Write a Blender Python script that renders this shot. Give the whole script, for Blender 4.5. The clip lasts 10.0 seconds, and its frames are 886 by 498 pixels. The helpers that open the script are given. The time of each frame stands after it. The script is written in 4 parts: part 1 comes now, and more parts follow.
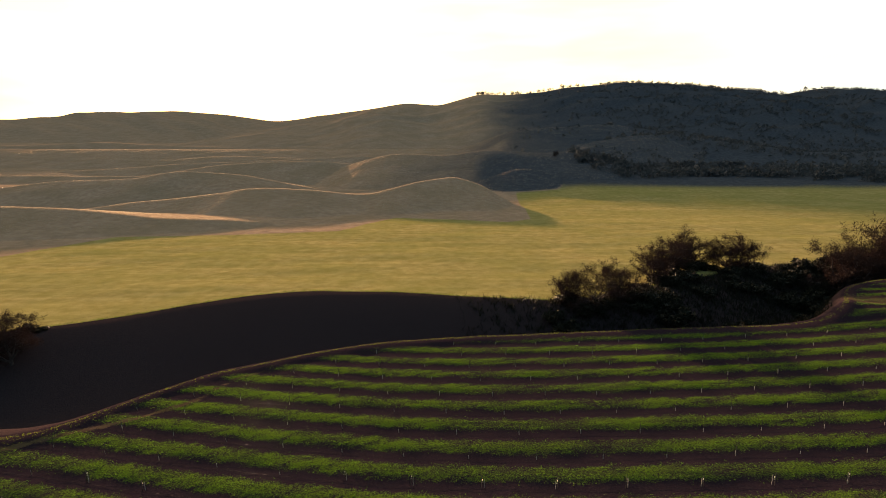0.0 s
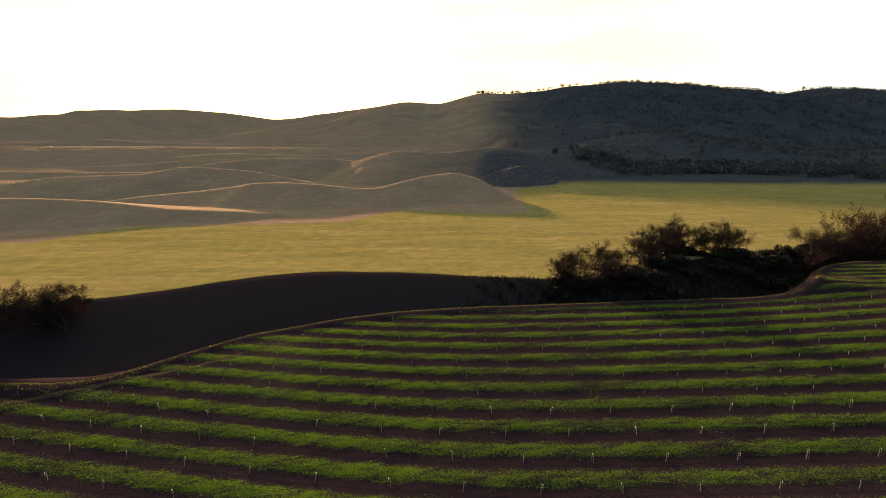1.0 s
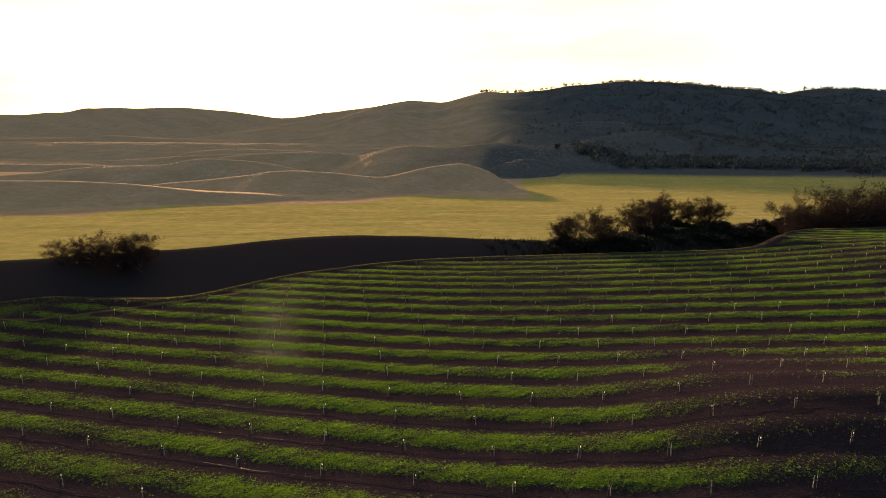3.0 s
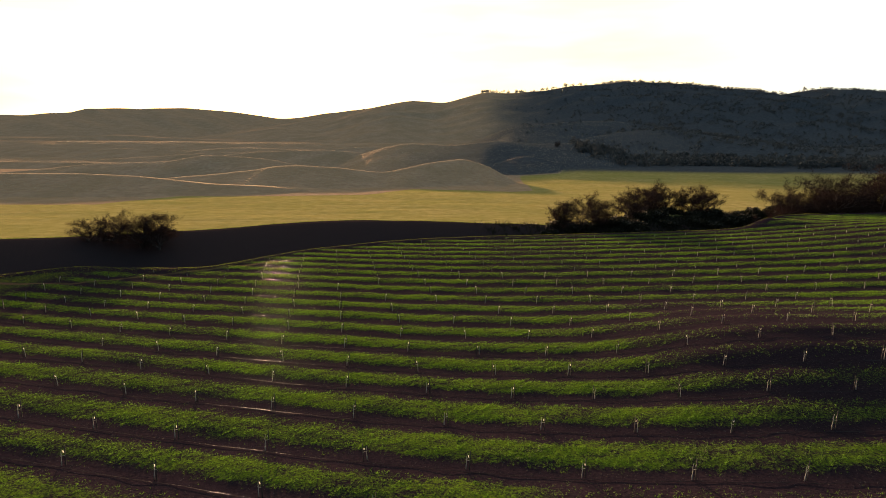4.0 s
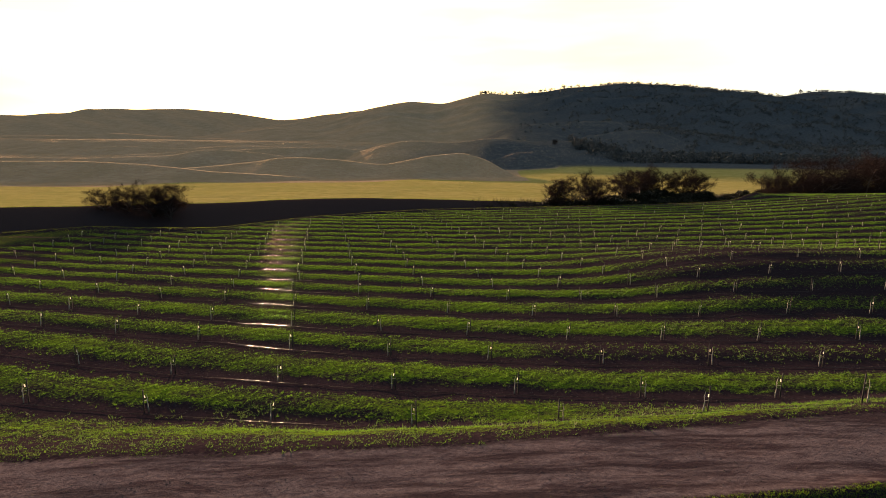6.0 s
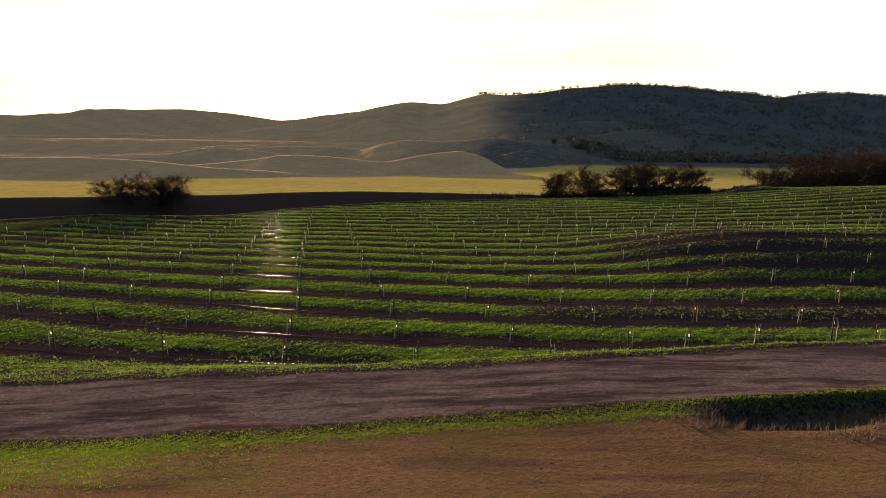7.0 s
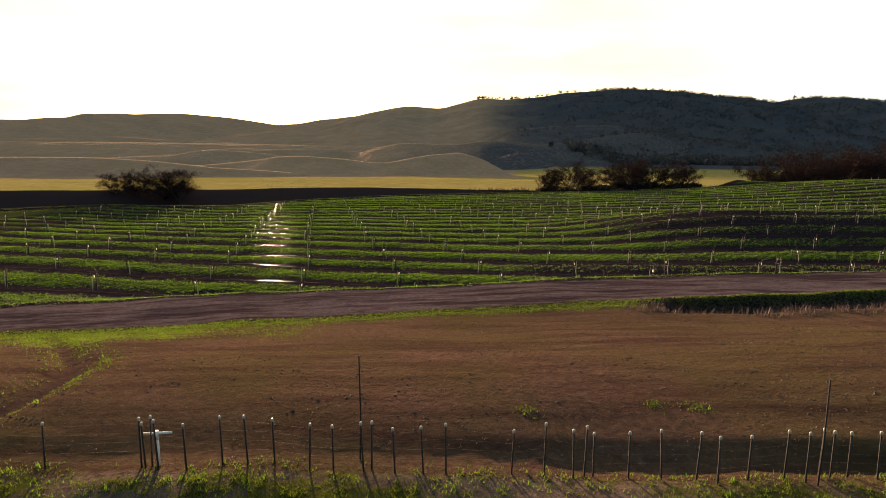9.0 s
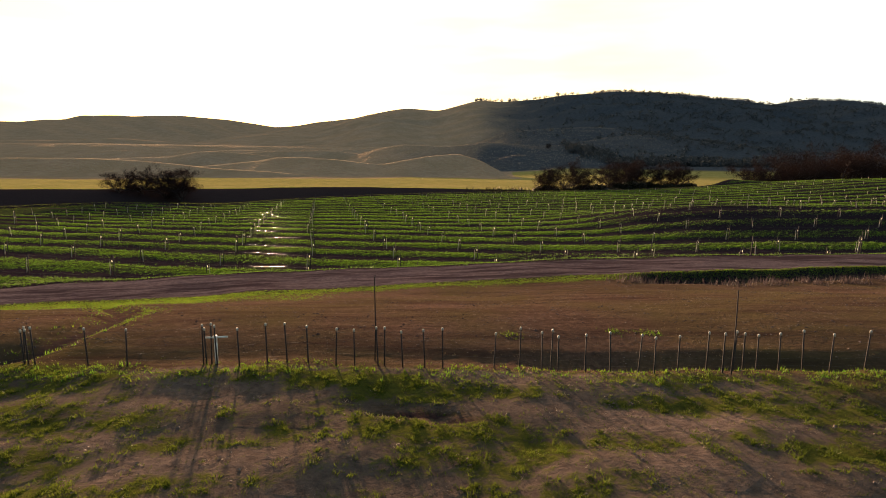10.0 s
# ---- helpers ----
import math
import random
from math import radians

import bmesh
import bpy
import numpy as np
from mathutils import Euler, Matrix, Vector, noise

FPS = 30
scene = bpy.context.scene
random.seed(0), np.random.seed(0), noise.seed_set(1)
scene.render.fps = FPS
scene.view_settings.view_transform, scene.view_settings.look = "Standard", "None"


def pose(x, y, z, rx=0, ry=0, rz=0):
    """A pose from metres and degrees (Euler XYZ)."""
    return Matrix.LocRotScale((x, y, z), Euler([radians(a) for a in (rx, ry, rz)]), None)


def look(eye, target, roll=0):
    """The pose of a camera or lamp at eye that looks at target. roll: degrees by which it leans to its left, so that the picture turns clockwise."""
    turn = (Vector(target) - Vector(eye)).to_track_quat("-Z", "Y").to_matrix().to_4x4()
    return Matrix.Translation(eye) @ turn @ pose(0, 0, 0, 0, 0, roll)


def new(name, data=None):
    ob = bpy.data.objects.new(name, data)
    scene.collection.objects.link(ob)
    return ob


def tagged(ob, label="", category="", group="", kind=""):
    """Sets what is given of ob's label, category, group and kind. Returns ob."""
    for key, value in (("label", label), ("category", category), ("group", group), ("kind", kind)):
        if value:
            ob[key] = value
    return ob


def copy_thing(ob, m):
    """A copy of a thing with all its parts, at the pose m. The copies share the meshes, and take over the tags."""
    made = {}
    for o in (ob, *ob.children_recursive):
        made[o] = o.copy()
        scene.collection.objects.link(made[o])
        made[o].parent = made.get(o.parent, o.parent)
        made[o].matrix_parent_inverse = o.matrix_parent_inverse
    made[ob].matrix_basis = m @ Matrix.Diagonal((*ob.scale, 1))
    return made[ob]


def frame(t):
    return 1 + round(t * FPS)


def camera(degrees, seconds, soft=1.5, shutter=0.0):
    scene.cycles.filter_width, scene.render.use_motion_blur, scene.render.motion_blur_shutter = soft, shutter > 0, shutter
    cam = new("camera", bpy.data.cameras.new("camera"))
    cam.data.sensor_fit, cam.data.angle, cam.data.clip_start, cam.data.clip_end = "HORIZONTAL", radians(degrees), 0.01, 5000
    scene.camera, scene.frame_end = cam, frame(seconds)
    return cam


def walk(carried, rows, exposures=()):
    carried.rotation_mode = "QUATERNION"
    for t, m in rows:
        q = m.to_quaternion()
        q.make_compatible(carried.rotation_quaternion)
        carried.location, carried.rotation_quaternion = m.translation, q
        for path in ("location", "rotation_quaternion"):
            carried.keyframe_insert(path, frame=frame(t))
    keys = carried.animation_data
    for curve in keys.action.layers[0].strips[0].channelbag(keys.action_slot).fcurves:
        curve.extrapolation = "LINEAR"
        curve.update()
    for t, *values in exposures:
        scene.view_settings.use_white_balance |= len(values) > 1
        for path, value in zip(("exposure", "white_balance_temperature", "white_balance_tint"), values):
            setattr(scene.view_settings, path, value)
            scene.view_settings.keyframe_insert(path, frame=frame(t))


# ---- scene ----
cam = camera(77.7, 10.0, soft=0.9)
METRES, EYE, TILT, LEAN, TURN = 75.0, 38.0, -9.5, 0.0, 0.0
ROWS = [
    (0.0, 0.0, 0.0, 0.0, 0.0, 0.0, -0.0),
    (0.5, -0.0132, -0.0871, -0.0304, 0.05, -0.08, -0.08),
    (1.0, -0.0277, -0.1715, -0.062, -0.05, -0.1, -0.12),
    (1.5, -0.0409, -0.2536, -0.0957, 0.21, -0.1, -0.12),
    (2.0, -0.0568, -0.3308, -0.1303, 0.11, -0.17, -0.23),
    (2.5, -0.0672, -0.4059, -0.1722, 0.14, -0.15, -0.32),
    (4.0, -0.0845, -0.5825, -0.2979, 0.27, 0.04, -0.47),
    (4.5, -0.0882, -0.617, -0.3344, 0.17, 0.1, -0.56),
    (5.0, -0.0897, -0.6396, -0.3684, 0.12, 0.25, -0.58),
    (5.5, -0.0902, -0.6561, -0.3993, 0.1, 0.32, -0.6),
    (7.0, -0.0906, -0.7035, -0.4667, -0.01, 0.44, -0.72),
    (7.5, -0.0902, -0.7204, -0.4821, -0.03, 0.57, -0.71),
    (8.0, -0.0899, -0.7371, -0.4959, -0.07, 0.67, -0.7),
    (8.5, -0.0894, -0.7539, -0.5093, -0.13, 0.79, -0.69),
    (9.0, -0.089, -0.7714, -0.5205, -0.21, 0.94, -0.69),
    (9.5, -0.0889, -0.7894, -0.5302, -0.29, 1.02, -0.69),
    (10.0, -0.0887, -0.8067, -0.5385, -0.41, 1.17, -0.68),
]
walk(cam, [(t, pose(0, 0, EYE, TILT, LEAN, TURN) @ pose(METRES * x, METRES * y, METRES * z, 90 + pitch, roll, yaw)) for t, x, y, z, yaw, pitch, roll in ROWS], [(0.0, 1.93, 7800, 35.0), (10.0, 1.93, 7800, 35.0)])

# ---- world, sun ----
SUN_EL, SUN_AZ = radians(6.6), radians(17.5)      # above the horizon; to the left of straight ahead
HAZE = (9.2, 7.9, 3.4)
BLUE = (0.7, 3.1, 4.4)
world = bpy.data.worlds.new("sky")
scene.world = world
world.use_nodes = True
wn, wl = world.node_tree.nodes, world.node_tree.links
wn.clear()
w_out = wn.new("ShaderNodeOutputWorld")
w_bg = wn.new("ShaderNodeBackground")
w_sky = wn.new("ShaderNodeTexSky")
w_sky.sky_type = "NISHITA"
w_sky.sun_disc = False
w_sky.sun_elevation = SUN_EL
w_sky.sun_rotation = -SUN_AZ
w_sky.air_density, w_sky.dust_density, w_sky.ozone_density = 1.2, 0.7, 1.6
w_sky.altitude = 200
# thin bright haze and cloud, brighter towards the sun
w_co = wn.new("ShaderNodeTexCoord")
w_map = wn.new("ShaderNodeMapping")
w_map.inputs["Scale"].default_value = (1.6, 1.6, 9.0)
w_map.inputs["Location"].default_value = (0.35, 0.2, 0.0)
w_noise = wn.new("ShaderNodeTexNoise")
w_noise.inputs["Scale"].default_value = 1.7
w_noise.inputs["Detail"].default_value = 3.5
w_noise.inputs["Roughness"].default_value = 0.55
w_ramp = wn.new("ShaderNodeMapRange")
for key, v in (("From Min", 0.42), ("From Max", 0.60), ("To Min", 0.84), ("To Max", 1.2)):
    w_ramp.inputs[key].default_value = v
w_dot = wn.new("ShaderNodeVectorMath")
w_dot.operation = "DOT_PRODUCT"
w_dot.inputs[1].default_value = (-math.sin(SUN_AZ) * math.cos(SUN_EL), math.cos(SUN_AZ) * math.cos(SUN_EL), math.sin(SUN_EL))
w_lobe = wn.new("ShaderNodeMapRange")
for key, v in (("From Min", -0.1), ("From Max", 0.88), ("To Min", 0.0), ("To Max", 1.0)):
    w_lobe.inputs[key].default_value = v
w_pow = wn.new("ShaderNodeMath")
w_pow.operation = "POWER"
w_pow.inputs[1].default_value = 3.4
w_mul = wn.new("ShaderNodeMath")
w_mul.operation = "MULTIPLY"
w_haze = wn.new("ShaderNodeVectorMath")
w_haze.operation = "SCALE"
w_haze.inputs[0].default_value = HAZE
w_add = wn.new("ShaderNodeVectorMath")
w_add.operation = "ADD"
wl.new(w_co.outputs["Generated"], w_map.inputs["Vector"])
wl.new(w_co.outputs["Generated"], w_dot.inputs[0])
wl.new(w_map.outputs["Vector"], w_noise.inputs["Vector"])
wl.new(w_noise.outputs["Fac"], w_ramp.inputs["Value"])
wl.new(w_dot.outputs["Value"], w_lobe.inputs["Value"])
wl.new(w_lobe.outputs["Result"], w_pow.inputs[0])
wl.new(w_pow.outputs[0], w_mul.inputs[0])
wl.new(w_ramp.outputs["Result"], w_mul.inputs[1])
wl.new(w_mul.outputs[0], w_haze.inputs["Scale"])
wl.new(w_haze.outputs["Vector"], w_add.inputs[0])
w_dim = wn.new("ShaderNodeVectorMath")
w_dim.operation = "SCALE"
w_dim.inputs["Scale"].default_value = 0.6
wl.new(w_sky.outputs["Color"], w_dim.inputs[0])
wl.new(w_dim.outputs["Vector"], w_add.inputs[1])
w_blue = wn.new("ShaderNodeVectorMath")
w_blue.operation = "ADD"
w_clear = wn.new("ShaderNodeValToRGB")
w_clear.color_ramp.interpolation = "EASE"
w_clear.color_ramp.elements[0].color = (0.38, 0.38, 0.38, 1)
w_clear.color_ramp.elements[1].color = (0.12, 0.12, 0.12, 1)
for spot, v in ((0.45, 0.42), (0.62, 1.0), (0.76, 0.8)):
    e = w_clear.color_ramp.elements.new(spot)
    e.color = (v, v, v, 1)
w_tone = wn.new("ShaderNodeVectorMath")
w_tone.operation = "SCALE"
w_tone.inputs[0].default_value = BLUE
wl.new(w_lobe.outputs["Result"], w_clear.inputs["Fac"])
wl.new(w_clear.outputs["Color"], w_tone.inputs["Scale"])
wl.new(w_tone.outputs["Vector"], w_blue.inputs[1])
wl.new(w_add.outputs["Vector"], w_blue.inputs[0])
wl.new(w_blue.outputs["Vector"], w_bg.inputs["Color"])
w_bg.inputs["Strength"].default_value = 0.045
wl.new(w_bg.outputs["Background"], w_out.inputs["Surface"])

sun = new("sun", bpy.data.lights.new("sun", "SUN"))
sun.data.energy, sun.data.angle, sun.data.color = 4.4, radians(1.2), (1.0, 0.79, 0.50)
sun_way = Vector((-math.sin(SUN_AZ) * math.cos(SUN_EL), math.cos(SUN_AZ) * math.cos(SUN_EL), math.sin(SUN_EL)))
sun.matrix_world = look(sun_way * 300, (0, 0, 0))


# ---- materials ----
def node_mat(name):
    m = bpy.data.materials.new(name)
    m.use_nodes = True
    return m, m.node_tree.nodes, m.node_tree.links, m.node_tree.nodes["Principled BSDF"]


def noise_fac(nodes, links, scale, detail=4.0, rough=0.6, vec=None, lo=0.35, hi=0.65):
    n = nodes.new("ShaderNodeTexNoise")
    n.inputs["Scale"].default_value, n.inputs["Detail"].default_value, n.inputs["Roughness"].default_value = scale, detail, rough
    if vec:
        links.new(vec, n.inputs["Vector"])
    r = nodes.new("ShaderNodeMapRange")
    r.inputs["From Min"].default_value, r.inputs["From Max"].default_value = lo, hi
    links.new(n.outputs["Fac"], r.inputs["Value"])
    return r.outputs["Result"]


def mix_col(nodes, links, fac, a, b, mode="MIX"):
    m = nodes.new("ShaderNodeMix")
    m.data_type, m.blend_type = "RGBA", mode
    for sock, v in (("Factor", fac), ("A", a), ("B", b)):
        if isinstance(v, tuple):
            m.inputs[sock].default_value = (*v, 1)
        elif isinstance(v, float):
            m.inputs[sock].default_value = v
        else:
            links.new(v, m.inputs[sock])
    return m.outputs["Result"]


def math_node(nodes, links, op, a, b, c=0.0):
    m = nodes.new("ShaderNodeMath")
    m.operation = op
    for i, v in enumerate((a, b, c)):
        if isinstance(v, float):
            m.inputs[i].default_value = v
        else:
            links.new(v, m.inputs[i])
    return m.outputs[0]


def plain(name, col, rough=0.8, metal=0.0, scale=12.0, spread=0.35, bump=0.3):
    """A surface with grain and blotches at two scales."""
    m, n, l, p = node_mat(name)
    co = n.new("ShaderNodeTexCoord").outputs["Object"]
    f1 = noise_fac(n, l, scale, 6.0, 0.65, co)
    f2 = noise_fac(n, l, scale * 0.13, 3.0, 0.5, co)
    dark = tuple(c * (1 - spread) for c in col)
    light = tuple(min(1, c * (1 + spread)) for c in col)
    c1 = mix_col(n, l, f1, dark, light)
    rnd = n.new("ShaderNodeObjectInfo").outputs["Random"]
    c2 = mix_col(n, l, math_node(n, l, "MULTIPLY", f2, 0.35), c1, dark)
    c3 = mix_col(n, l, math_node(n, l, "MULTIPLY", rnd, 0.4), c2, light)
    l.new(c3, p.inputs["Base Color"])
    p.inputs["Roughness"].default_value, p.inputs["Metallic"].default_value = rough, metal
    if bump:
        b = n.new("ShaderNodeBump")
        b.inputs["Strength"].default_value, b.inputs["Distance"].default_value = bump, 0.02
        l.new(f1, b.inputs["Height"])
        l.new(b.outputs["Normal"], p.inputs["Normal"])
    return m


def blades(name, a, b, c, through_light=0.5, gloss=0.08):
    """Leaves and grass: every blade its own shade between three colours, lit through from behind."""
    m, n, l, p = node_mat(name)
    rnd = n.new("ShaderNodeNewGeometry").outputs["Random Per Island"]
    co = n.new("ShaderNodeTexCoord").outputs["Object"]
    patch = noise_fac(n, l, 0.09, 4.0, 0.6, co)
    c1 = mix_col(n, l, rnd, a, b)
    small = noise_fac(n, l, 1.3, 4.0, 0.65, co)
    c2 = mix_col(n, l, patch, c1, c)
    c2 = mix_col(n, l, math_node(n, l, "MULTIPLY", small, 0.6), c2, tuple(0.5 * v for v in a))
    l.new(c2, p.inputs["Base Color"])
    p.inputs["Roughness"].default_value = 0.55
    p.inputs["Specular IOR Level"].default_value = gloss
    t = n.new("ShaderNodeBsdfTranslucent")
    l.new(c2, t.inputs["Color"])
    mx = n.new("ShaderNodeMixShader")
    mx.inputs["Fac"].default_value = through_light
    l.new(p.outputs["BSDF"], mx.inputs[1])
    l.new(t.outputs["BSDF"], mx.inputs[2])
    l.new(mx.outputs["Shader"], n["Material Output"].inputs["Surface"])
    return m


def ground_material():
    """One soil sheet; the zones' weights come from the plan, their edges are broken up by noise."""
    m, n, l, p = node_mat("ground")
    co = n.new("ShaderNodeTexCoord").outputs["Object"]
    fine = noise_fac(n, l, 4.5, 8.0, 0.72, co, 0.3, 0.7)
    mid = noise_fac(n, l, 0.22, 5.0, 0.6, co)
    big = noise_fac(n, l, 0.03, 4.0, 0.55, co)
    wmap = n.new("ShaderNodeMapping")
    wmap.inputs["Scale"].default_value = (0.012, 0.10, 0.1)
    wmap.inputs["Rotation"].default_value = (0, 0, 0.12)
    l.new(co, wmap.inputs["Vector"])
    streak = noise_fac(n, l, 2.0, 5.0, 0.6, wmap.outputs["Vector"])

    def zone(name, soft=0.5):
        at = n.new("ShaderNodeAttribute")
        at.attribute_name = name
        v = math_node(n, l, "MULTIPLY_ADD", math_node(n, l, "SUBTRACT", fine, 0.5), soft, at.outputs["Fac"])
        r = n.new("ShaderNodeMapRange")
        r.inputs["From Min"].default_value, r.inputs["From Max"].default_value = 0.3, 0.7
        l.new(v, r.inputs["Value"])
        return r.outputs["Result"]
    soil = mix_col(n, l, fine, (0.011, 0.0075, 0.0105), (0.031, 0.020, 0.026))
    col = soil
    gold = mix_col(n, l, mid, (0.265, 0.20, 0.072), (0.38, 0.29, 0.118))
    gold = mix_col(n, l, math_node(n, l, "MULTIPLY", big, 0.45), gold, (0.20, 0.19, 0.05))
    gold = mix_col(n, l, math_node(n, l, "MULTIPLY", streak, 0.35), gold, (0.15, 0.15, 0.035))
    col = mix_col(n, l, zone("gold"), col, gold)
    # hills: pale pinkish tone put into the colour in place of haze
    hill = mix_col(n, l, mid, (0.30, 0.19, 0.13), (0.41, 0.265, 0.18))
    hill = mix_col(n, l, math_node(n, l, "MULTIPLY", big, 0.6), hill, (0.25, 0.165, 0.10))
    col = mix_col(n, l, zone("hill"), col, hill)
    # far slopes: blue-grey in the colour stands in for distance haze
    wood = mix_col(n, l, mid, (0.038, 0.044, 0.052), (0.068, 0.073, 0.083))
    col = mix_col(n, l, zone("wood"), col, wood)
    green = mix_col(n, l, fine, (0.036, 0.070, 0.007), (0.080, 0.132, 0.014))
    col = mix_col(n, l, zone("green", 0.7), col, green)
    dry = mix_col(n, l, fine, (0.048, 0.029, 0.023), (0.118, 0.071, 0.053))
    dry = mix_col(n, l, math_node(n, l, "MULTIPLY", mid, 0.8), dry, (0.070, 0.055, 0.024))
    dmap = n.new("ShaderNodeMapping")
    dmap.inputs["Scale"].default_value = (0.14, 0.9, 0.5)
    dmap.inputs["Rotation"].default_value = (0, 0, 0.05)
    l.new(co, dmap.inputs["Vector"])
    furrow = noise_fac(n, l, 1.1, 6.0, 0.65, dmap.outputs["Vector"], 0.45, 0.68)
    dry = mix_col(n, l, math_node(n, l, "MULTIPLY", furrow, 0.8), dry, (0.034, 0.019, 0.017))
    col = mix_col(n, l, zone("dry", 0.6), col, dry)
    # creek bank: colour lowered so the trough reads as deep shade
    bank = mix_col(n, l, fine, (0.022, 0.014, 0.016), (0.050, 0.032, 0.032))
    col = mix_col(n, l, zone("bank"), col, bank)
    road = mix_col(n, l, fine, (0.062, 0.044, 0.050), (0.13, 0.098, 0.108))
    rmap = n.new("ShaderNodeMapping")
    rmap.inputs["Scale"].default_value = (0.10, 0.85, 0.5)
    rmap.inputs["Rotation"].default_value = (0, 0, -0.17)
    l.new(co, rmap.inputs["Vector"])
    rut = noise_fac(n, l, 1.0, 6.0, 0.7, rmap.outputs["Vector"], 0.46, 0.58)
    road = mix_col(n, l, math_node(n, l, "MULTIPLY", rut, 0.9), road, (0.030, 0.020, 0.024))
    pmap = n.new("ShaderNodeMapping")
    pmap.inputs["Scale"].default_value = (0.5, 1.7, 0.5)
    pmap.inputs["Rotation"].default_value = (0, 0, -0.17)
    l.new(co, pmap.inputs["Vector"])
    churn = noise_fac(n, l, 1.0, 7.0, 0.7, pmap.outputs["Vector"], 0.50, 0.62)
    road = mix_col(n, l, math_node(n, l, "MULTIPLY", churn, 0.75), road, (0.034, 0.022, 0.027))
    col = mix_col(n, l, zone("road", 0.35), col, road)
    pale = mix_col(n, l, fine, (0.066, 0.047, 0.041), (0.185, 0.132, 0.113))
    pale = mix_col(n, l, math_node(n, l, "MULTIPLY", mid, 0.5), pale, (0.045, 0.034, 0.027))
    col = mix_col(n, l, zone("pale", 0.4), col, pale)
    mat_green = mix_col(n, l, fine, (0.038, 0.042, 0.010), (0.09, 0.09, 0.022))
    col = mix_col(n, l, zone("turf", 1.0), col, mat_green)
    l.new(col, p.inputs["Base Color"])
    p.inputs["Roughness"].default_value = 0.95
    p.inputs["Specular IOR Level"].default_value = 0.0
    b = n.new("ShaderNodeBump")
    b.inputs["Strength"].default_value, b.inputs["Distance"].default_value = 0.9, 0.07
    l.new(fine, b.inputs["Height"])
    l.new(b.outputs["Normal"], p.inputs["Normal"])
    return m


M_GROUND = ground_material()
M_GREEN = blades("green_grass", (0.064, 0.168, 0.016), (0.135, 0.270, 0.034), (0.090, 0.195, 0.022), 0.55)
M_TURF = blades("short_green_turf", (0.062, 0.092, 0.012), (0.125, 0.160, 0.024), (0.08, 0.105, 0.016), 0.5)
M_OLIVE = blades("olive_turf", (0.075, 0.125, 0.014), (0.145, 0.195, 0.03), (0.11, 0.145, 0.02), 0.55)
M_GOLD = blades("dry_gold_grass", (0.26, 0.205, 0.075), (0.36, 0.29, 0.12), (0.21, 0.205, 0.06), 0.5)
M_HILL = blades("hill_grass", (0.40, 0.33, 0.25), (0.52, 0.44, 0.34), (0.42, 0.33, 0.24), 0.5)
M_WEED = blades("weed_leaf", (0.06, 0.12, 0.03), (0.14, 0.2, 0.06), (0.09, 0.14, 0.04), 0.4)
M_DRYTUFT = blades("straw_tuft", (0.13, 0.095, 0.06), (0.22, 0.165, 0.11), (0.14, 0.105, 0.06), 0.35)
M_LITTER = blades("pale_straw", (0.20, 0.15, 0.115), (0.40, 0.32, 0.25), (0.24, 0.185, 0.14), 0.35)
M_BRUSH = blades("dead_brush", (0.06, 0.042, 0.045), (0.14, 0.10, 0.095), (0.09, 0.065, 0.06), 0.3)
M_BARK = plain("oak_bark", (0.04, 0.028, 0.026), 0.95, scale=9)
M_TWIG = blades("oak_twig", (0.024, 0.014, 0.013), (0.055, 0.034, 0.030), (0.034, 0.022, 0.020), 0.1, 0.0)
# near-black like the bank, so creek shade is partly in this colour
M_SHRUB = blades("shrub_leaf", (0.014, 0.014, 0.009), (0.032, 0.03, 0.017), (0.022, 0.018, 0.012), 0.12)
# far oaks: lightened bluish leaf colour takes the place of haze
M_WOODS = blades("far_oak_leaf_hazed", (0.055, 0.060, 0.066), (0.10, 0.105, 0.11), (0.07, 0.076, 0.082), 0.3)
M_CLOD = plain("tilled_earth", (0.026, 0.017, 0.020), 0.95, scale=6)
M_PALECLOD = plain("dry_earth", (0.11, 0.075, 0.062), 0.95, scale=6)
M_STAKE = plain("weathered_steel", (0.024, 0.018, 0.017), 0.95, 0.0, 30)
M_TRUNK = plain("pale_sapling_bark", (0.34, 0.29, 0.24), 0.85, scale=25)
M_TAPE = blades("white_tape_film", (0.74, 0.72, 0.66), (0.8, 0.78, 0.72), (0.78, 0.75, 0.7), 0.6, 0.5)
M_TIE = blades("pale_tie_tape", (0.42, 0.40, 0.35), (0.56, 0.53, 0.47), (0.48, 0.45, 0.40), 0.45, 0.5)
M_GUARD = plain("white_plastic", (0.27, 0.24, 0.21), 0.4, scale=20, spread=0.12, bump=0.1)
M_HOSE = plain("black_polyethylene", (0.016, 0.015, 0.016), 0.22, scale=10, spread=0.2, bump=0)
M_HOSE.node_tree.nodes["Principled BSDF"].inputs["Specular IOR Level"].default_value = 0.12
M_WIRE = plain("galvanised_wire", (0.06, 0.055, 0.05), 0.8, 0.0, 10, 0.15, 0)
M_POST = plain("dark_steel_post", (0.03, 0.022, 0.02), 0.9, 0.0, 30)
M_CAP = plain("pale_insulator_cap", (0.42, 0.38, 0.32), 0.5, scale=25, spread=0.12, bump=0)
M_PIPE = plain("white_pvc", (0.75, 0.72, 0.66), 0.35, scale=15, spread=0.15, bump=0)


# ---- the lie of the land ----
def ease(a, b, x):
    t = np.clip((x - a) / (b - a), 0, 1)
    return t * t * (3 - 2 * t)


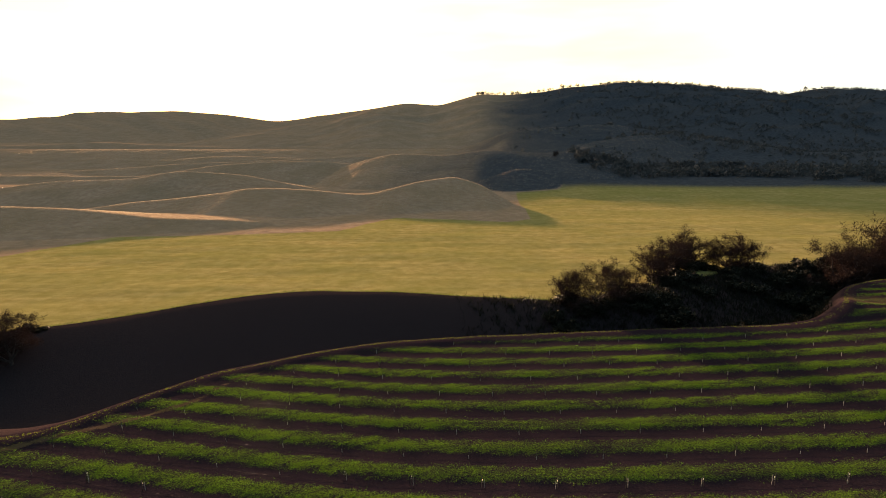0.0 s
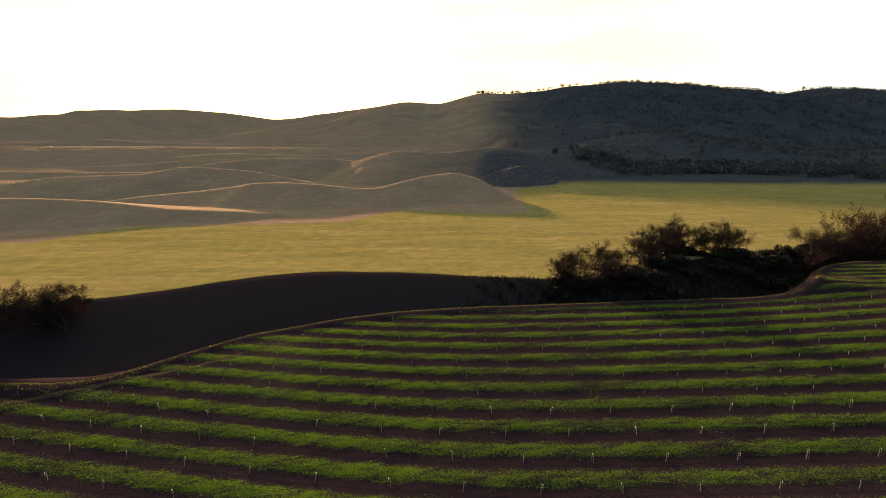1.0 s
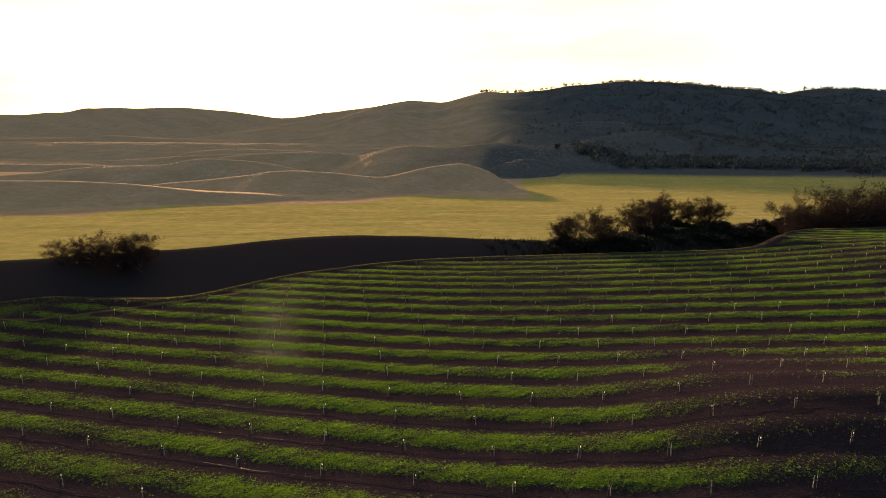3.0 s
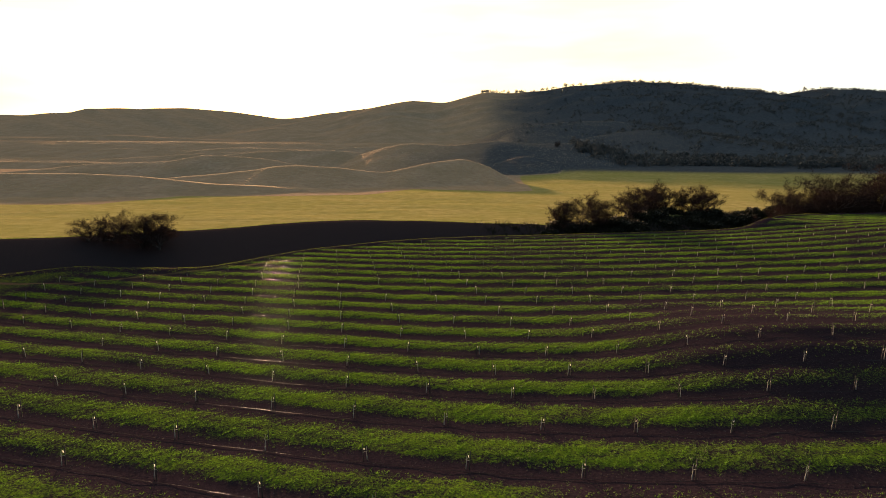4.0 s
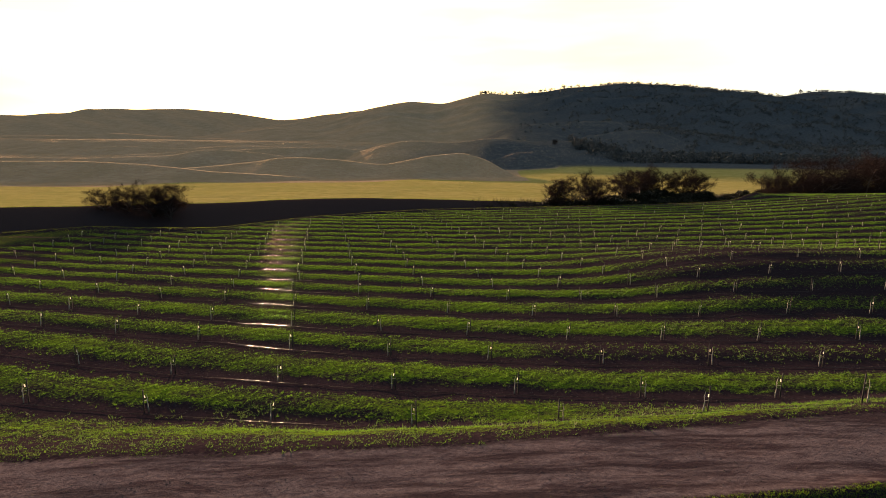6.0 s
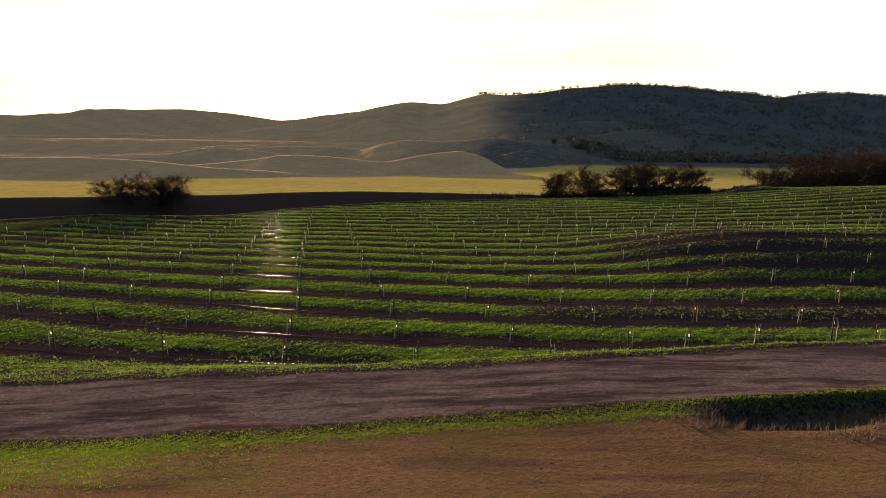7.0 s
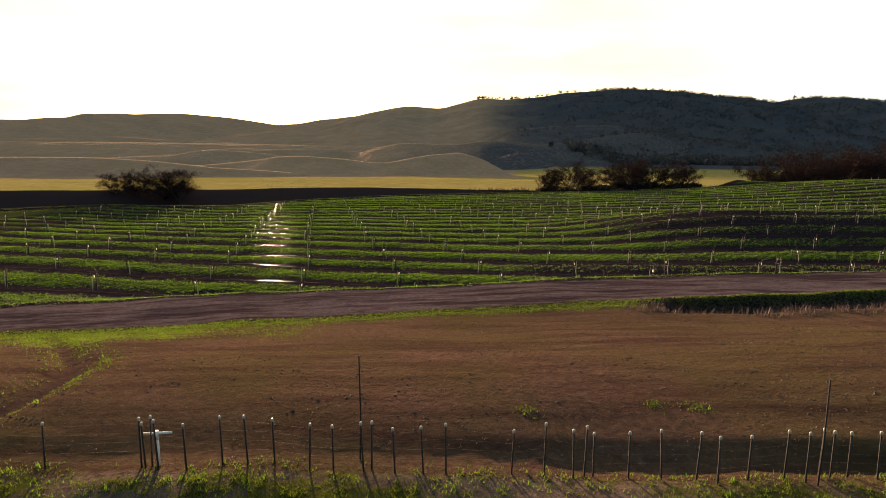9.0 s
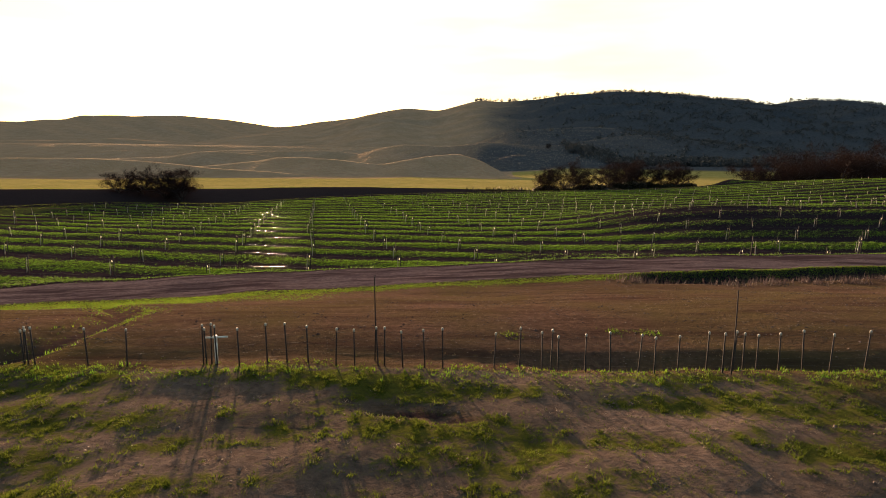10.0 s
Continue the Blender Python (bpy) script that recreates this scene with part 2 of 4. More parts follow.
def lumps(x, y, size, seed):
    """Smooth random relief about -1 to 1."""
    r = np.random.RandomState(seed)
    z = np.zeros_like(x)
    for k in range(7):
        a, q = r.uniform(0, 2 * math.pi), size / (1.0 + 0.55 * k)
        z = z + np.sin((x * math.cos(a) + y * math.sin(a)) * 2 * math.pi / q + r.uniform(0, 6.28)) / (1.6 + 0.6 * k)
    return z * 0.45


RIM_NEAR_X = (-260, -150, -115, -99, -92, -79, -60, -52, -47, -36, -18, 0, 20, 45, 75, 86, 96, 104, 117, 147, 198, 260, 420)
RIM_NEAR_Y = (40, 46, 50, 62, 74, 72, 72, 80, 91, 98, 108, 111, 112, 113, 112, 115, 127, 140, 149, 158, 180, 205, 260)
RIM_FAR_X = (-300, -180, -116, -91, -72, -55, -40, -12, 2, 33, 60, 109, 131, 200, 300, 450)
RIM_FAR_Y = (55, 80, 103, 117, 131, 146, 152, 151, 147, 141, 158, 186, 193, 232, 285, 360)


def rim(x, xs, ys):
    """A bank's edge, its corners rounded off."""
    return sum(np.interp(x + d, xs, ys) for d in (-6, -3, 0, 3, 6)) / 5


def curve(x, xs, zs, soft):
    return sum(np.interp(x + d * soft, xs, zs) for d in (-1, -0.5, 0, 0.5, 1)) / 5


# the hills' shadow edge on the meadow; hill brown is painted up to it
HILL_SHADE_EDGE_X = (-300, -168, -153, -104, -52, -42, -29, 5, 37, 52, 60, 75)
HILL_SHADE_EDGE_Y = (190, 205, 253, 260, 272, 303, 331, 322, 310, 324, 420, 640)

# crest lines of the hills: x, height, then distance (one, or one for each x), front run, back run, softening
RIDGES = [
    ((-420, -275, -238, -217, -196, -182, -168, -155, -138, -118, -95, -80), (9.5, 11.4, 11.7, 11.1, 10.2, 9.0, 7.9, 6.4, 5.6, 4.6, 2.6, 0), (300, 298, 295, 295, 295, 292, 290, 288, 290, 294, 298, 300), 58, 70, 5),
    ((-290, -255, -221, -198, -174, -157, -145, -124, -92, -67, -55, -40, -20, -2, 9, 30, 43, 52, 60), (-2, 1.6, 6.1, 7.9, 10.6, 12.6, 15.1, 15.9, 14.2, 11.4, 10.8, 14.2, 18.6, 20.7, 21.9, 16.2, 8.7, 3.5, -3),
     (375, 390, 395, 398, 400, 400, 400, 400, 400, 400, 402, 415, 440, 455, 460, 452, 440, 420, 400), 80, 80, 5),
    ((-565, -449, -391, -305, -276, -259, -200, -120), (-2.7, 7.0, 13.8, 16.7, 22.9, 24.0, 20, 4), 560, 100, 100, 10),
    ((-460, -384, -352, -304, -241, -177, -114, -51, 30), (8, 16.2, 21.7, 27.9, 31.1, 32.6, 27.2, 18.5, 6), 780, 95, 120, 12),
    ((-1100, -903, -719, -627, -534, -415, -259, -131, -22, 69, 150), (6, 1.9, 11.0, 13.7, 19.1, 27.3, 32.7, 39.9, 36.3, 27.3, 6), 900, 90, 130, 14),
    ((-1300, -1081, -861, -739, -672, -530, -420, -245, -92, 70), (12, 14.3, 17.6, 27.3, 37.0, 32.7, 40.3, 34.9, 25.1, 8), 1080, 150, 150, 18),
    ((-1900, -1392, -1108, -938, -853, -741, -473, -260, -119, 23, 250), (40, 60.5, 66.1, 70.2, 75.8, 68.8, 60.5, 66.1, 70.2, 60.5, 30), 1400, 220, 250, 25),
    ((-170, -111, -65, 5, 62, 135, 174, 213, 260, 310), (12, 32.8, 42.6, 39.6, 47.9, 42.6, 45.7, 36.6, 21.3, 6), 760, 180, 130, 14),
    ((20, 40, 71, 89, 120, 150), (2, 12.7, 23.0, 26.0, 18.8, 4), 600, 90, 80, 8),
    ((40, 146, 246, 365, 523, 715, 850), (55, 95.2, 102.5, 109.9, 91.5, 60.6, 30), 1250, 330, 300, 25),
    ((140, 229, 292, 345, 419, 547, 654, 761, 972, 1300), (20, 54.9, 67.4, 76.7, 79.8, 62.2, 48.6, 46.5, 54.9, 70), 1050, 280, 240, 25),
    ((-4600, -3368, -2987, -2815, -2602, -2181, -2068, -1763, -1460, -1158, -851, -700, -547, -243, -15, 441, 1200),
     (230, 275, 279, 282, 312, 334, 327, 338, 318, 278, 306, 320, 346, 394, 375, 331, 240), 3800, 1500, 700, 40),
    ((-900, -472, -302, -134, -8, 138, 221, 368, 450, 617, 721, 867, 1014, 1118, 1266, 1389, 1637, 2016, 2500, 3300),
     (90, 169, 206, 232, 224, 267, 265, 271, 287, 301, 297, 301, 281, 285, 269, 287, 271, 281, 250, 200), 2100, 950, 600, 18),
]


ROW_STEP, TREE_STEP = 6.0, 8.3


def row_bend(x):
    return 0.24 * 9 * np.log1p(np.exp(-(np.asarray(x, float) + 2) / 9))


def bend_share(y):
    """The rows beside the road bend less."""
    return 0.60 + 0.40 * ease(-24, -6, y)


ROW_RAW = (-40, -1, -0.12, 0.85, 1.80, 2.96, 4.05, 5.0, 60)      # the rows' true spacing, uneven beside the road
ROW_AT = (-40, -1, 0, 1, 2, 3, 4, 5, 60)


def row_y(k, x):
    raw = -20.3 + ROW_STEP * float(np.interp(k, ROW_AT, ROW_RAW))
    y = raw + row_bend(x) * 0.8
    for _ in range(8):
        y = raw + row_bend(x) * bend_share(y)
    return y


def row_phase(x, y):
    return np.interp((y + 20.3 - row_bend(x) * bend_share(y)) / ROW_STEP, ROW_RAW, ROW_AT)


def runnel_x(y):
    """The washed-out runnel that winds through the dry field."""
    return np.interp(y, (-55.5, -53, -51, -49.2, -48, -43.1, -38.3), (-17.6, -16.6, -16.6, -17.0, -17.3, -21.2, -24.9))


def hollow(x, y):
    """A long bare scrape in the trodden ground."""
    a, b = x + 6.85, y + 56.85
    return np.exp(-((0.96 * a - 0.27 * b) / 1.15) ** 4 - ((0.27 * a + 0.96 * b) / 0.27) ** 2)


TUFTS = ((-4.77, -52.15, 0.25), (-1.81, -51.76, 0.2), (-0.96, -51.93, 0.25))      # lone tufts in the dry field


def rim_track(x):
    return np.interp(x, (-80, -60.4, -55.6, -52.1, -46.4, -39.7, -36.4, -30), (58, 69.5, 72.5, 74.5, 77.6, 83.8, 92.3, 97))


def road_mid(x):
    return np.interp(x, (-120, -60, -38, -30, -22, -15, -8, 0, 8, 16, 26, 40, 140), (-56, -40, -35.0, -33.9, -34.4, -34.6, -34.3, -33.6, -32.65, -31.4, -29.7, -25.8, -4))


def road_half(x):
    return np.interp(x, (-40, -30, -22, -15, -8, 0, 8, 16, 26, 40), (2.7, 2.65, 2.8, 2.75, 2.5, 2.4, 2.75, 2.6, 2.7, 2.2))


def orchard_mask(x, y):
    rn = rim(x, RIM_NEAR_X, RIM_NEAR_Y)
    m = ease(0, 1.5, y - road_mid(x) - road_half(x)) * ease(2.5, 5, rn - y)
    return m * ease(-94, -84, x - 0.2 * (y - 40))


def strip_mask(x, y):
    """Green cover crop between the rows, bare soil along them."""
    f = row_phase(x, y)
    f = f + 0.05 * lumps(x, y, 11, 51) + 0.08 * lumps(x, y, 3.3, 52) + 0.06 * lumps(x, y, 1.1, 53)
    f = f - np.floor(f)
    g = ease(0.06, 0.28, f) * ease(0.88, 0.62, f)
    bare = ease(12, 30, x + 8 * lumps(x, y, 19, 93)) * (0.45 * ease(-4, 5, y) + 0.55 * ease(6, 13, y) * ease(52, 40, x)) * ease(46, 33, y + 0.35 * (x - 25)) * ease(130, 90, x)
    k = np.floor(row_phase(x, y))
    thin = 0.78 * (k == 1) * ease(-3, 5, x) + 0.45 * (k == -1) * ease(-1, 5, x) * ease(16, 12, x)
    return g * orchard_mask(x, y), np.clip((1 - 0.86 * bare) * (1 - thin) * (0.86 + 0.35 * lumps(x * 0.3, np.floor(row_phase(x, y)) * 40, 12, 61)), 0.04, 1)


def lanes(x, y):
    """Wheel lanes along the strips, -1 to 1."""
    return lumps(x * 0.07, row_phase(x, y) * ROW_STEP, 1.1, 30)


def valley(x, y):
    return 0.4 + 1.1 * ease(150, 320, y) + (2 + 12 * ease(20, 160, x)) * ease(330, 720, y) + 0.02 * np.clip(y - 700, 0, 4000)


def fence_y(x):
    return -54.75 - 0.02 * np.asarray(x, float)


def ground_height(x, y):
    x, y = np.asarray(x, float), np.asarray(y, float)
    xc = np.clip(x, -60, 110)
    z = -0.7 + (0.012 + 0.016 * ease(0, 60, y)) * (xc + 12)
    z = z + 0.5 * ease(8, 28, x) * ease(-17, 7, y) * ease(46, 20, y)
    z = z + 2.3 * np.exp(-(np.where(x < 36, x - 36, np.clip(x - 62, 0, None)) / 18) ** 2 - ((y - 18) / 14) ** 2)
    z = z + 0.7 * ease(40, 90, y)
    bench = np.interp(x, (-60, -35, -22, -8, 0, 10, 30, 60), (0.6, 1.1, 1.9, 2.6, 2.8, 2.9, 2.6, 2.2))
    z = z + bench * ease(8.0, 0.0, y - road_mid(x) - road_half(x)) + (4.4 - bench) * ease(-36.5, -52.5, y) + 2 * ease(-60, -140, y)
    z = z + 3.5 * np.exp(-((x - 135) / 48) ** 2 - ((y - 95) / 40) ** 2)
    z = z + 0.12 * lumps(x, y, 17, 3)
    z = z + 1.5 * np.exp(-((x - 91) / 9) ** 2 - ((y - 119) / 8) ** 2)
    if y.min() < 160:
        f = row_phase(x, y)
        f = f - np.floor(f)
        z = z + 0.13 * ease(0.08, 0.40, f) * ease(0.86, 0.52, f) * orchard_mask(x, y)
    # ditch along the fence, ditch beside the road, washed-out runnel in the dry field
    z = z - (0.06 + 0.20 * ease(-9, 2, x)) * np.exp(-((y - fence_y(x) - 0.6) / (0.32 + 0.08 * ease(-12, 0, x))) ** 2) + 0.05 * np.exp(-((y - fence_y(x) + 0.5) / 0.6) ** 2)
    edge = road_mid(x) - road_half(x)
    z = z - 0.85 * ease(3.2, 5.6, x) * np.exp(-((y - edge + 1.75) / (0.85 - 0.2 * ease(7, 11, x))) ** 2) + 0.16 * ease(1, 7, x) * np.exp(-((y - edge + 0.35) / 0.5) ** 2)
    z = z - 0.32 * np.exp(-((x - runnel_x(y)) / 0.5) ** 2) * ease(-56, -54, y) * ease(-39, -42, y)
    z = z - 0.16 * hollow(x, y)
    z = z + (0.08 * lumps(x * 0.6, y, 3.1, 8) + 0.055 * lumps(x * 0.7, y, 1.3, 9) + 0.03 * lumps(x, y, 0.75, 7)) * ease(-52, -55.5, y)
    z = z + 0.014 * lumps(x * 0.4, y, 2.3, 10) * ease(-20, -24, y)
    # valley floor behind the creek
    rn, rf = rim(x, RIM_NEAR_X, RIM_NEAR_Y), rim(x, RIM_FAR_X, RIM_FAR_Y)
    zf = valley(x, y) + 0.25 * lumps(x, y, 60, 5) - 11 * ease(-150, -230, x) * ease(325, 400, y) * ease(565, 460, y)
    # the creek's trough
    mid = rn + 0.32 * (rf - rn)
    low = -8.5
    t1 = ease(0, 1, np.clip((y - rn) / np.maximum(mid - rn, 1), 0, 1))
    t2 = ease(0, 1, np.clip((y - mid) / np.maximum(rf - mid, 1), 0, 1)) ** 0.8
    lip = 0.35 * np.exp(-((y - rn + 2.0) / 2.2) ** 2) + 0.0
    z = np.where(y < rn, z, np.where(y < mid, z + (low - z) * t1, np.where(y < rf, low + (zf - low) * t2, zf))) + np.where(y < rn + 3, lip, 0)
    # hills
    top = np.zeros_like(z)
    for xs, zs, dist, front, back, soft in RIDGES:
        if isinstance(dist, tuple):
            crest, dist = curve(x, xs, dist, 3 * soft), min(dist)
        else:
            crest = dist + 0.10 * front * lumps(x, x * 0 + dist, 260 + dist * 0.4, int(dist))
        if y.max() < dist - 1.3 * front:
            continue
        h = curve(x, xs, zs, soft)
        gain = np.clip(h - zf, 0, None)
        run = np.clip(gain / 0.17, 8, front) if dist < 1000 else front
        u = np.where(y < crest, (crest - y) / run, (y - crest) / back)
        e = 0.04 if dist < 500 else 0.025
        v = np.sqrt(u * u + e * e) - e
        if dist < 1000:
            w = np.clip(1 - v, 0, 1)
            hz = gain * np.where(w > 0.12, 0.88 * w + 0.12 * w * w, 0.894 * w * w / 0.12)
        else:
            w = np.clip(1 - v, 0, 1)
            hz = gain * (w * w * (3 - 2 * w) * 0.35 + w * 0.65)
        hz = hz * (1 + (0.0 if dist < 500 else 0.10) * lumps(x, y, 0.14 * dist + 40, int(dist) + 7) * np.clip(u * 3, 0, 1))
        top = np.maximum(top, hz)
    return z + np.where(y > rf, top, 0)


def turf(x, y):
    """Where mats of short grass cover the trodden ground before the fence."""
    return lumps(x * 0.5, y, 3.4, 21) + 0.6 * lumps(x * 0.65, y, 1.4, 22) + 0.5 * lumps(x * 0.7, y, 0.55, 23) - 0.25 * ease(2, 6, x)


def sheet(name, xs, ys, mat):
    """A height field over a fan of rows; xs is one row of x for every y."""
    nr, nc = xs.shape
    yy = np.repeat(ys[:, None], nc, 1)
    zz = ground_height(xs, yy)
    me = bpy.data.meshes.new(name)
    me.vertices.add(nr * nc)
    me.vertices.foreach_set("co", np.stack([xs, yy, zz], -1).ravel().astype(np.float32))
    a = (np.arange(nr - 1)[:, None] * nc + np.arange(nc - 1)[None, :]).ravel()
    quads = np.stack([a, a + 1, a + nc + 1, a + nc], -1)
    me.loops.add(quads.size)
    me.loops.foreach_set("vertex_index", quads.ravel().astype(np.int32))
    me.polygons.add(len(quads))
    me.polygons.foreach_set("loop_start", np.arange(0, quads.size, 4, dtype=np.int32))
    me.polygons.foreach_set("use_smooth", np.ones(len(quads), bool))
    me.update(calc_edges=True)
    me.materials.append(mat)
    x, y = xs, yy
    rn, rf = rim(x, RIM_NEAR_X, RIM_NEAR_Y), rim(x, RIM_FAR_X, RIM_FAR_Y)
    g, cover = strip_mask(x, y)
    south = ease(0, 2, road_mid(x) - road_half(x) - y)
    verge = south * ease(2.4 - 0.9 * ease(2.5, 4.5, x), 1.2 - 0.5 * ease(2.5, 4.5, x), road_mid(x) - road_half(x) - y)
    fore = ease(0.2, -0.8, y - fence_y(x))
    outside = 0.42 * (1 - orchard_mask(x, y)) * ease(1, 3, y - road_mid(x) - road_half(x)) * ease(3.5, 5.5, rn - y) * ease(-2, -10, x + 45)
    run = runnel_x(y)
    soak = 0.5 * south * ease(-56, -54, y) * np.exp(-((x - run - 0.2) / (0.6 + 0.10 * np.clip(y + 52, 0, 12))) ** 2)
    soak = np.maximum(soak, 0.8 * south * ease(6.5, 3.5, road_mid(x) - road_half(x) - y + 1.2 * lumps(x, y, 8, 37)) * ease(-9, -19, x))
    rise = zz - valley(x, y)
    # last term carries the hill colour out over the shaded meadow
    hill = ease(rf, rf + 2, y) * np.maximum.reduce([ease(0.5, 2.2, rise), ease(430, 520, y) * ease(0, -60, x - 0.3 * y + 60), ease(-4, 6, y - np.interp(x, HILL_SHADE_EDGE_X, HILL_SHADE_EDGE_Y))])
    # woods fade in to the right; the sunward side stays pale as if hazed
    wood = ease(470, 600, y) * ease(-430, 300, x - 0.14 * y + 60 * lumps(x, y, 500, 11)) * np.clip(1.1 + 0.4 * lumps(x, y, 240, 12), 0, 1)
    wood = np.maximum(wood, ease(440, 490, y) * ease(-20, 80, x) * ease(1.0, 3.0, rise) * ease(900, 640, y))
    track = ease(4.2, 5.0, y - rf) * ease(7.0, 6.2, y - rf) * ease(10, -30, x)
    cut = np.exp(-((x - 101) / 7) ** 2 - ((y - 126) / 7) ** 2)
    zones = {
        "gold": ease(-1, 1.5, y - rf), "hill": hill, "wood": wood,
        # creek and ditch shade darkened by colour; scrape, runnel and track use it too
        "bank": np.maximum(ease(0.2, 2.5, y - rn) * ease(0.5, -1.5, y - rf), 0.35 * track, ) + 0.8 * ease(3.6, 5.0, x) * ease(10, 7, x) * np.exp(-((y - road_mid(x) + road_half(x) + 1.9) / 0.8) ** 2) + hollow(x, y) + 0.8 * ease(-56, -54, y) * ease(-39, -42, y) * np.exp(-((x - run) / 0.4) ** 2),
        "green": np.maximum.reduce([0.62 * g * cover * np.clip(0.95 + 0.45 * lanes(x, y) + 0.3 * lumps(x * 0.5, y, 2.6, 32), 0.1, 1.1), 0.85 * verge, outside, soak]),
        # besides field and track, a thin dry line paints the near rim's sunlit lip
        "dry": np.maximum.reduce([south * (1 - 0.6 * verge) * (1 - 0.5 * soak), 0.9 * ease(1.0, 0.4, np.abs(y - rim_track(x)) + 0.3 * lumps(x, y, 4, 71)) * (y < rn) * ease(-30, -36, x), 0.7 * ease(1.0, 0.3, rn - y) * (y < rn) * ease(12, -5, x)]) + 0.9 * cut,
        "pale": ease(0.3, -0.6, y - fence_y(x)) * (1 - hollow(x, y)) * (1 - 0.75 * ease(-2, 3, x)), "turf": ease(0.4, -0.3, y - fence_y(x)) * np.clip(0.36 + 0.8 * turf(x, y), 0, 1) * (1 - hollow(x, y)),
        "road": ease(0.6, -0.4, np.abs(y - road_mid(x)) - road_half(x)),
    }
    for key, v in zones.items():
        at = me.attributes.new(key, "FLOAT", "POINT")
        at.data.foreach_set("value", np.clip(v, 0, 1).ravel().astype(np.float32))
    return new(name, me)


fan_y = np.concatenate([np.arange(-420, -76, 14.0), np.arange(-76, -68, 0.9), np.arange(-68, -18, 0.33), np.arange(-18, 60, 0.6), np.arange(60, 128, 0.9), np.arange(128, 330, 1.6), np.arange(330, 1100, 4.0), np.arange(1100, 4700, 18.0)])
fan_s = np.linspace(-1, 1, 431)
fan_x = 5 + fan_s[None, :] * (78 + 0.98 * (np.clip(fan_y, -76, None) + 76))[:, None]
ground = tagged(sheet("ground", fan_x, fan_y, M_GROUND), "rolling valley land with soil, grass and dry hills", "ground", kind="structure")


# ---- grass ----
def grass(name, x, y, height, width, mat, label, blades_each=3, lean=0.35, seed=1):
    """Loose blades on the ground, all in one mesh: x, y, height and width are arrays, one entry a tuft."""
    r = np.random.RandomState(seed)
    n = len(x) * blades_each
    bx = np.repeat(x, blades_each) + r.normal(0, 1, n) * np.repeat(width, blades_each) * 0.9
    by = np.repeat(y, blades_each) + r.normal(0, 1, n) * np.repeat(width, blades_each) * 0.9
    bz = np.repeat(ground_height(x, y), blades_each) - 0.02
    h = np.repeat(height, blades_each) * r.uniform(0.55, 1.15, n)
    w = np.repeat(width, blades_each) * r.uniform(0.6, 1.2, n) * 0.5
    a, b = r.uniform(0, 2 * math.pi, n), r.uniform(0, 2 * math.pi, n)
    k = r.uniform(0.2, 1, n) * lean * h
    co = np.empty((n, 3, 3), np.float32)
    co[:, 0] = np.stack([bx - np.cos(a) * w, by - np.sin(a) * w, bz], -1)
    co[:, 1] = np.stack([bx + np.cos(a) * w, by + np.sin(a) * w, bz], -1)
    co[:, 2] = np.stack([bx + np.cos(b) * k, by + np.sin(b) * k, bz + h], -1)
    me = bpy.data.meshes.new(name)
    me.vertices.add(n * 3)
    me.vertices.foreach_set("co", co.ravel())
    me.loops.add(n * 3)
    me.loops.foreach_set("vertex_index", np.arange(n * 3, dtype=np.int32))
    me.polygons.add(n)
    me.polygons.foreach_set("loop_start", np.arange(0, n * 3, 3, dtype=np.int32))
    me.update(calc_edges=True)
    me.materials.append(mat)
    return tagged(new(name, me), label, "grass", kind="stuff")


def scatter(n, x0, x1, y0, y1, weight, seed):
    r = np.random.RandomState(seed)
    x, y = r.uniform(x0, x1, n), r.uniform(y0, y1, n)
    keep = r.uniform(0, 1, n) < weight(x, y)
    return x[keep], y[keep], r


def strip_weight(x, y):
    g, cover = strip_mask(x, y)
    thick = 0.68 + 0.35 * lumps(x, y, 9, 31) + 0.7 * lanes(x, y) + 0.5 * lumps(x * 0.5, y, 2.2, 32) + 0.5 * lumps(x, y, 0.9, 34)
    return g * np.clip(cover * thick, 0.03, 1) * (np.abs(x + 5) < 30 + 0.95 * (y + 66))


gx, gy, r = scatter(700000, -70, 75, -28, 38, strip_weight, 41)
grass("cover_crop_grass", gx, gy, r.uniform(0.04, 0.11, len(gx)) * np.clip(1 + 0.4 * lumps(gx * 0.4, gy, 4, 91) + 1.6 * lumps(gx * 0.7, gy, 0.9, 92), 0.25, 3.0), r.uniform(0.014, 0.030, len(gx)), M_GREEN, "bright green cover crop grass between the orchard rows", 5, 0.9, 42)
gx, gy, r = scatter(700000, -125, 150, 38, 160, strip_weight, 43)
grass("cover_crop_grass", gx, gy, r.uniform(0.05, 0.14, len(gx)) * np.clip(1 + 0.8 * lumps(gx * 0.6, gy, 1.6, 95), 0.4, 2), r.uniform(0.03, 0.065, len(gx)), M_GREEN, "bright green cover crop grass between the orchard rows", 4, 0.7, 44)


def field_weight(x, y):
    return ease(1, 3, y - rim(x, RIM_FAR_X, RIM_FAR_Y)) * (np.abs(x) < 60 + 0.85 * y) * np.clip(1.2 - 0.0015 * y, 0.3, 1) * np.clip(0.6 + 0.6 * lumps(x * 0.25, y, 9, 40), 0.1, 1)


gx, gy, r = scatter(420000, -330, 400, 95, 470, field_weight, 45)
grass("field_grass", gx, gy, r.uniform(0.05, 0.15, len(gx)), r.uniform(0.08, 0.22, len(gx)), M_GOLD, "golden dry meadow grass on the valley floor", 2, 0.6, 46)


# hill crests and slopes
def crest_weight(x, y):
    h = ground_height(x, y) - valley(x, y)
    return ease(1.0, 4.0, h) * (np.abs(x) < 60 + 0.86 * y)


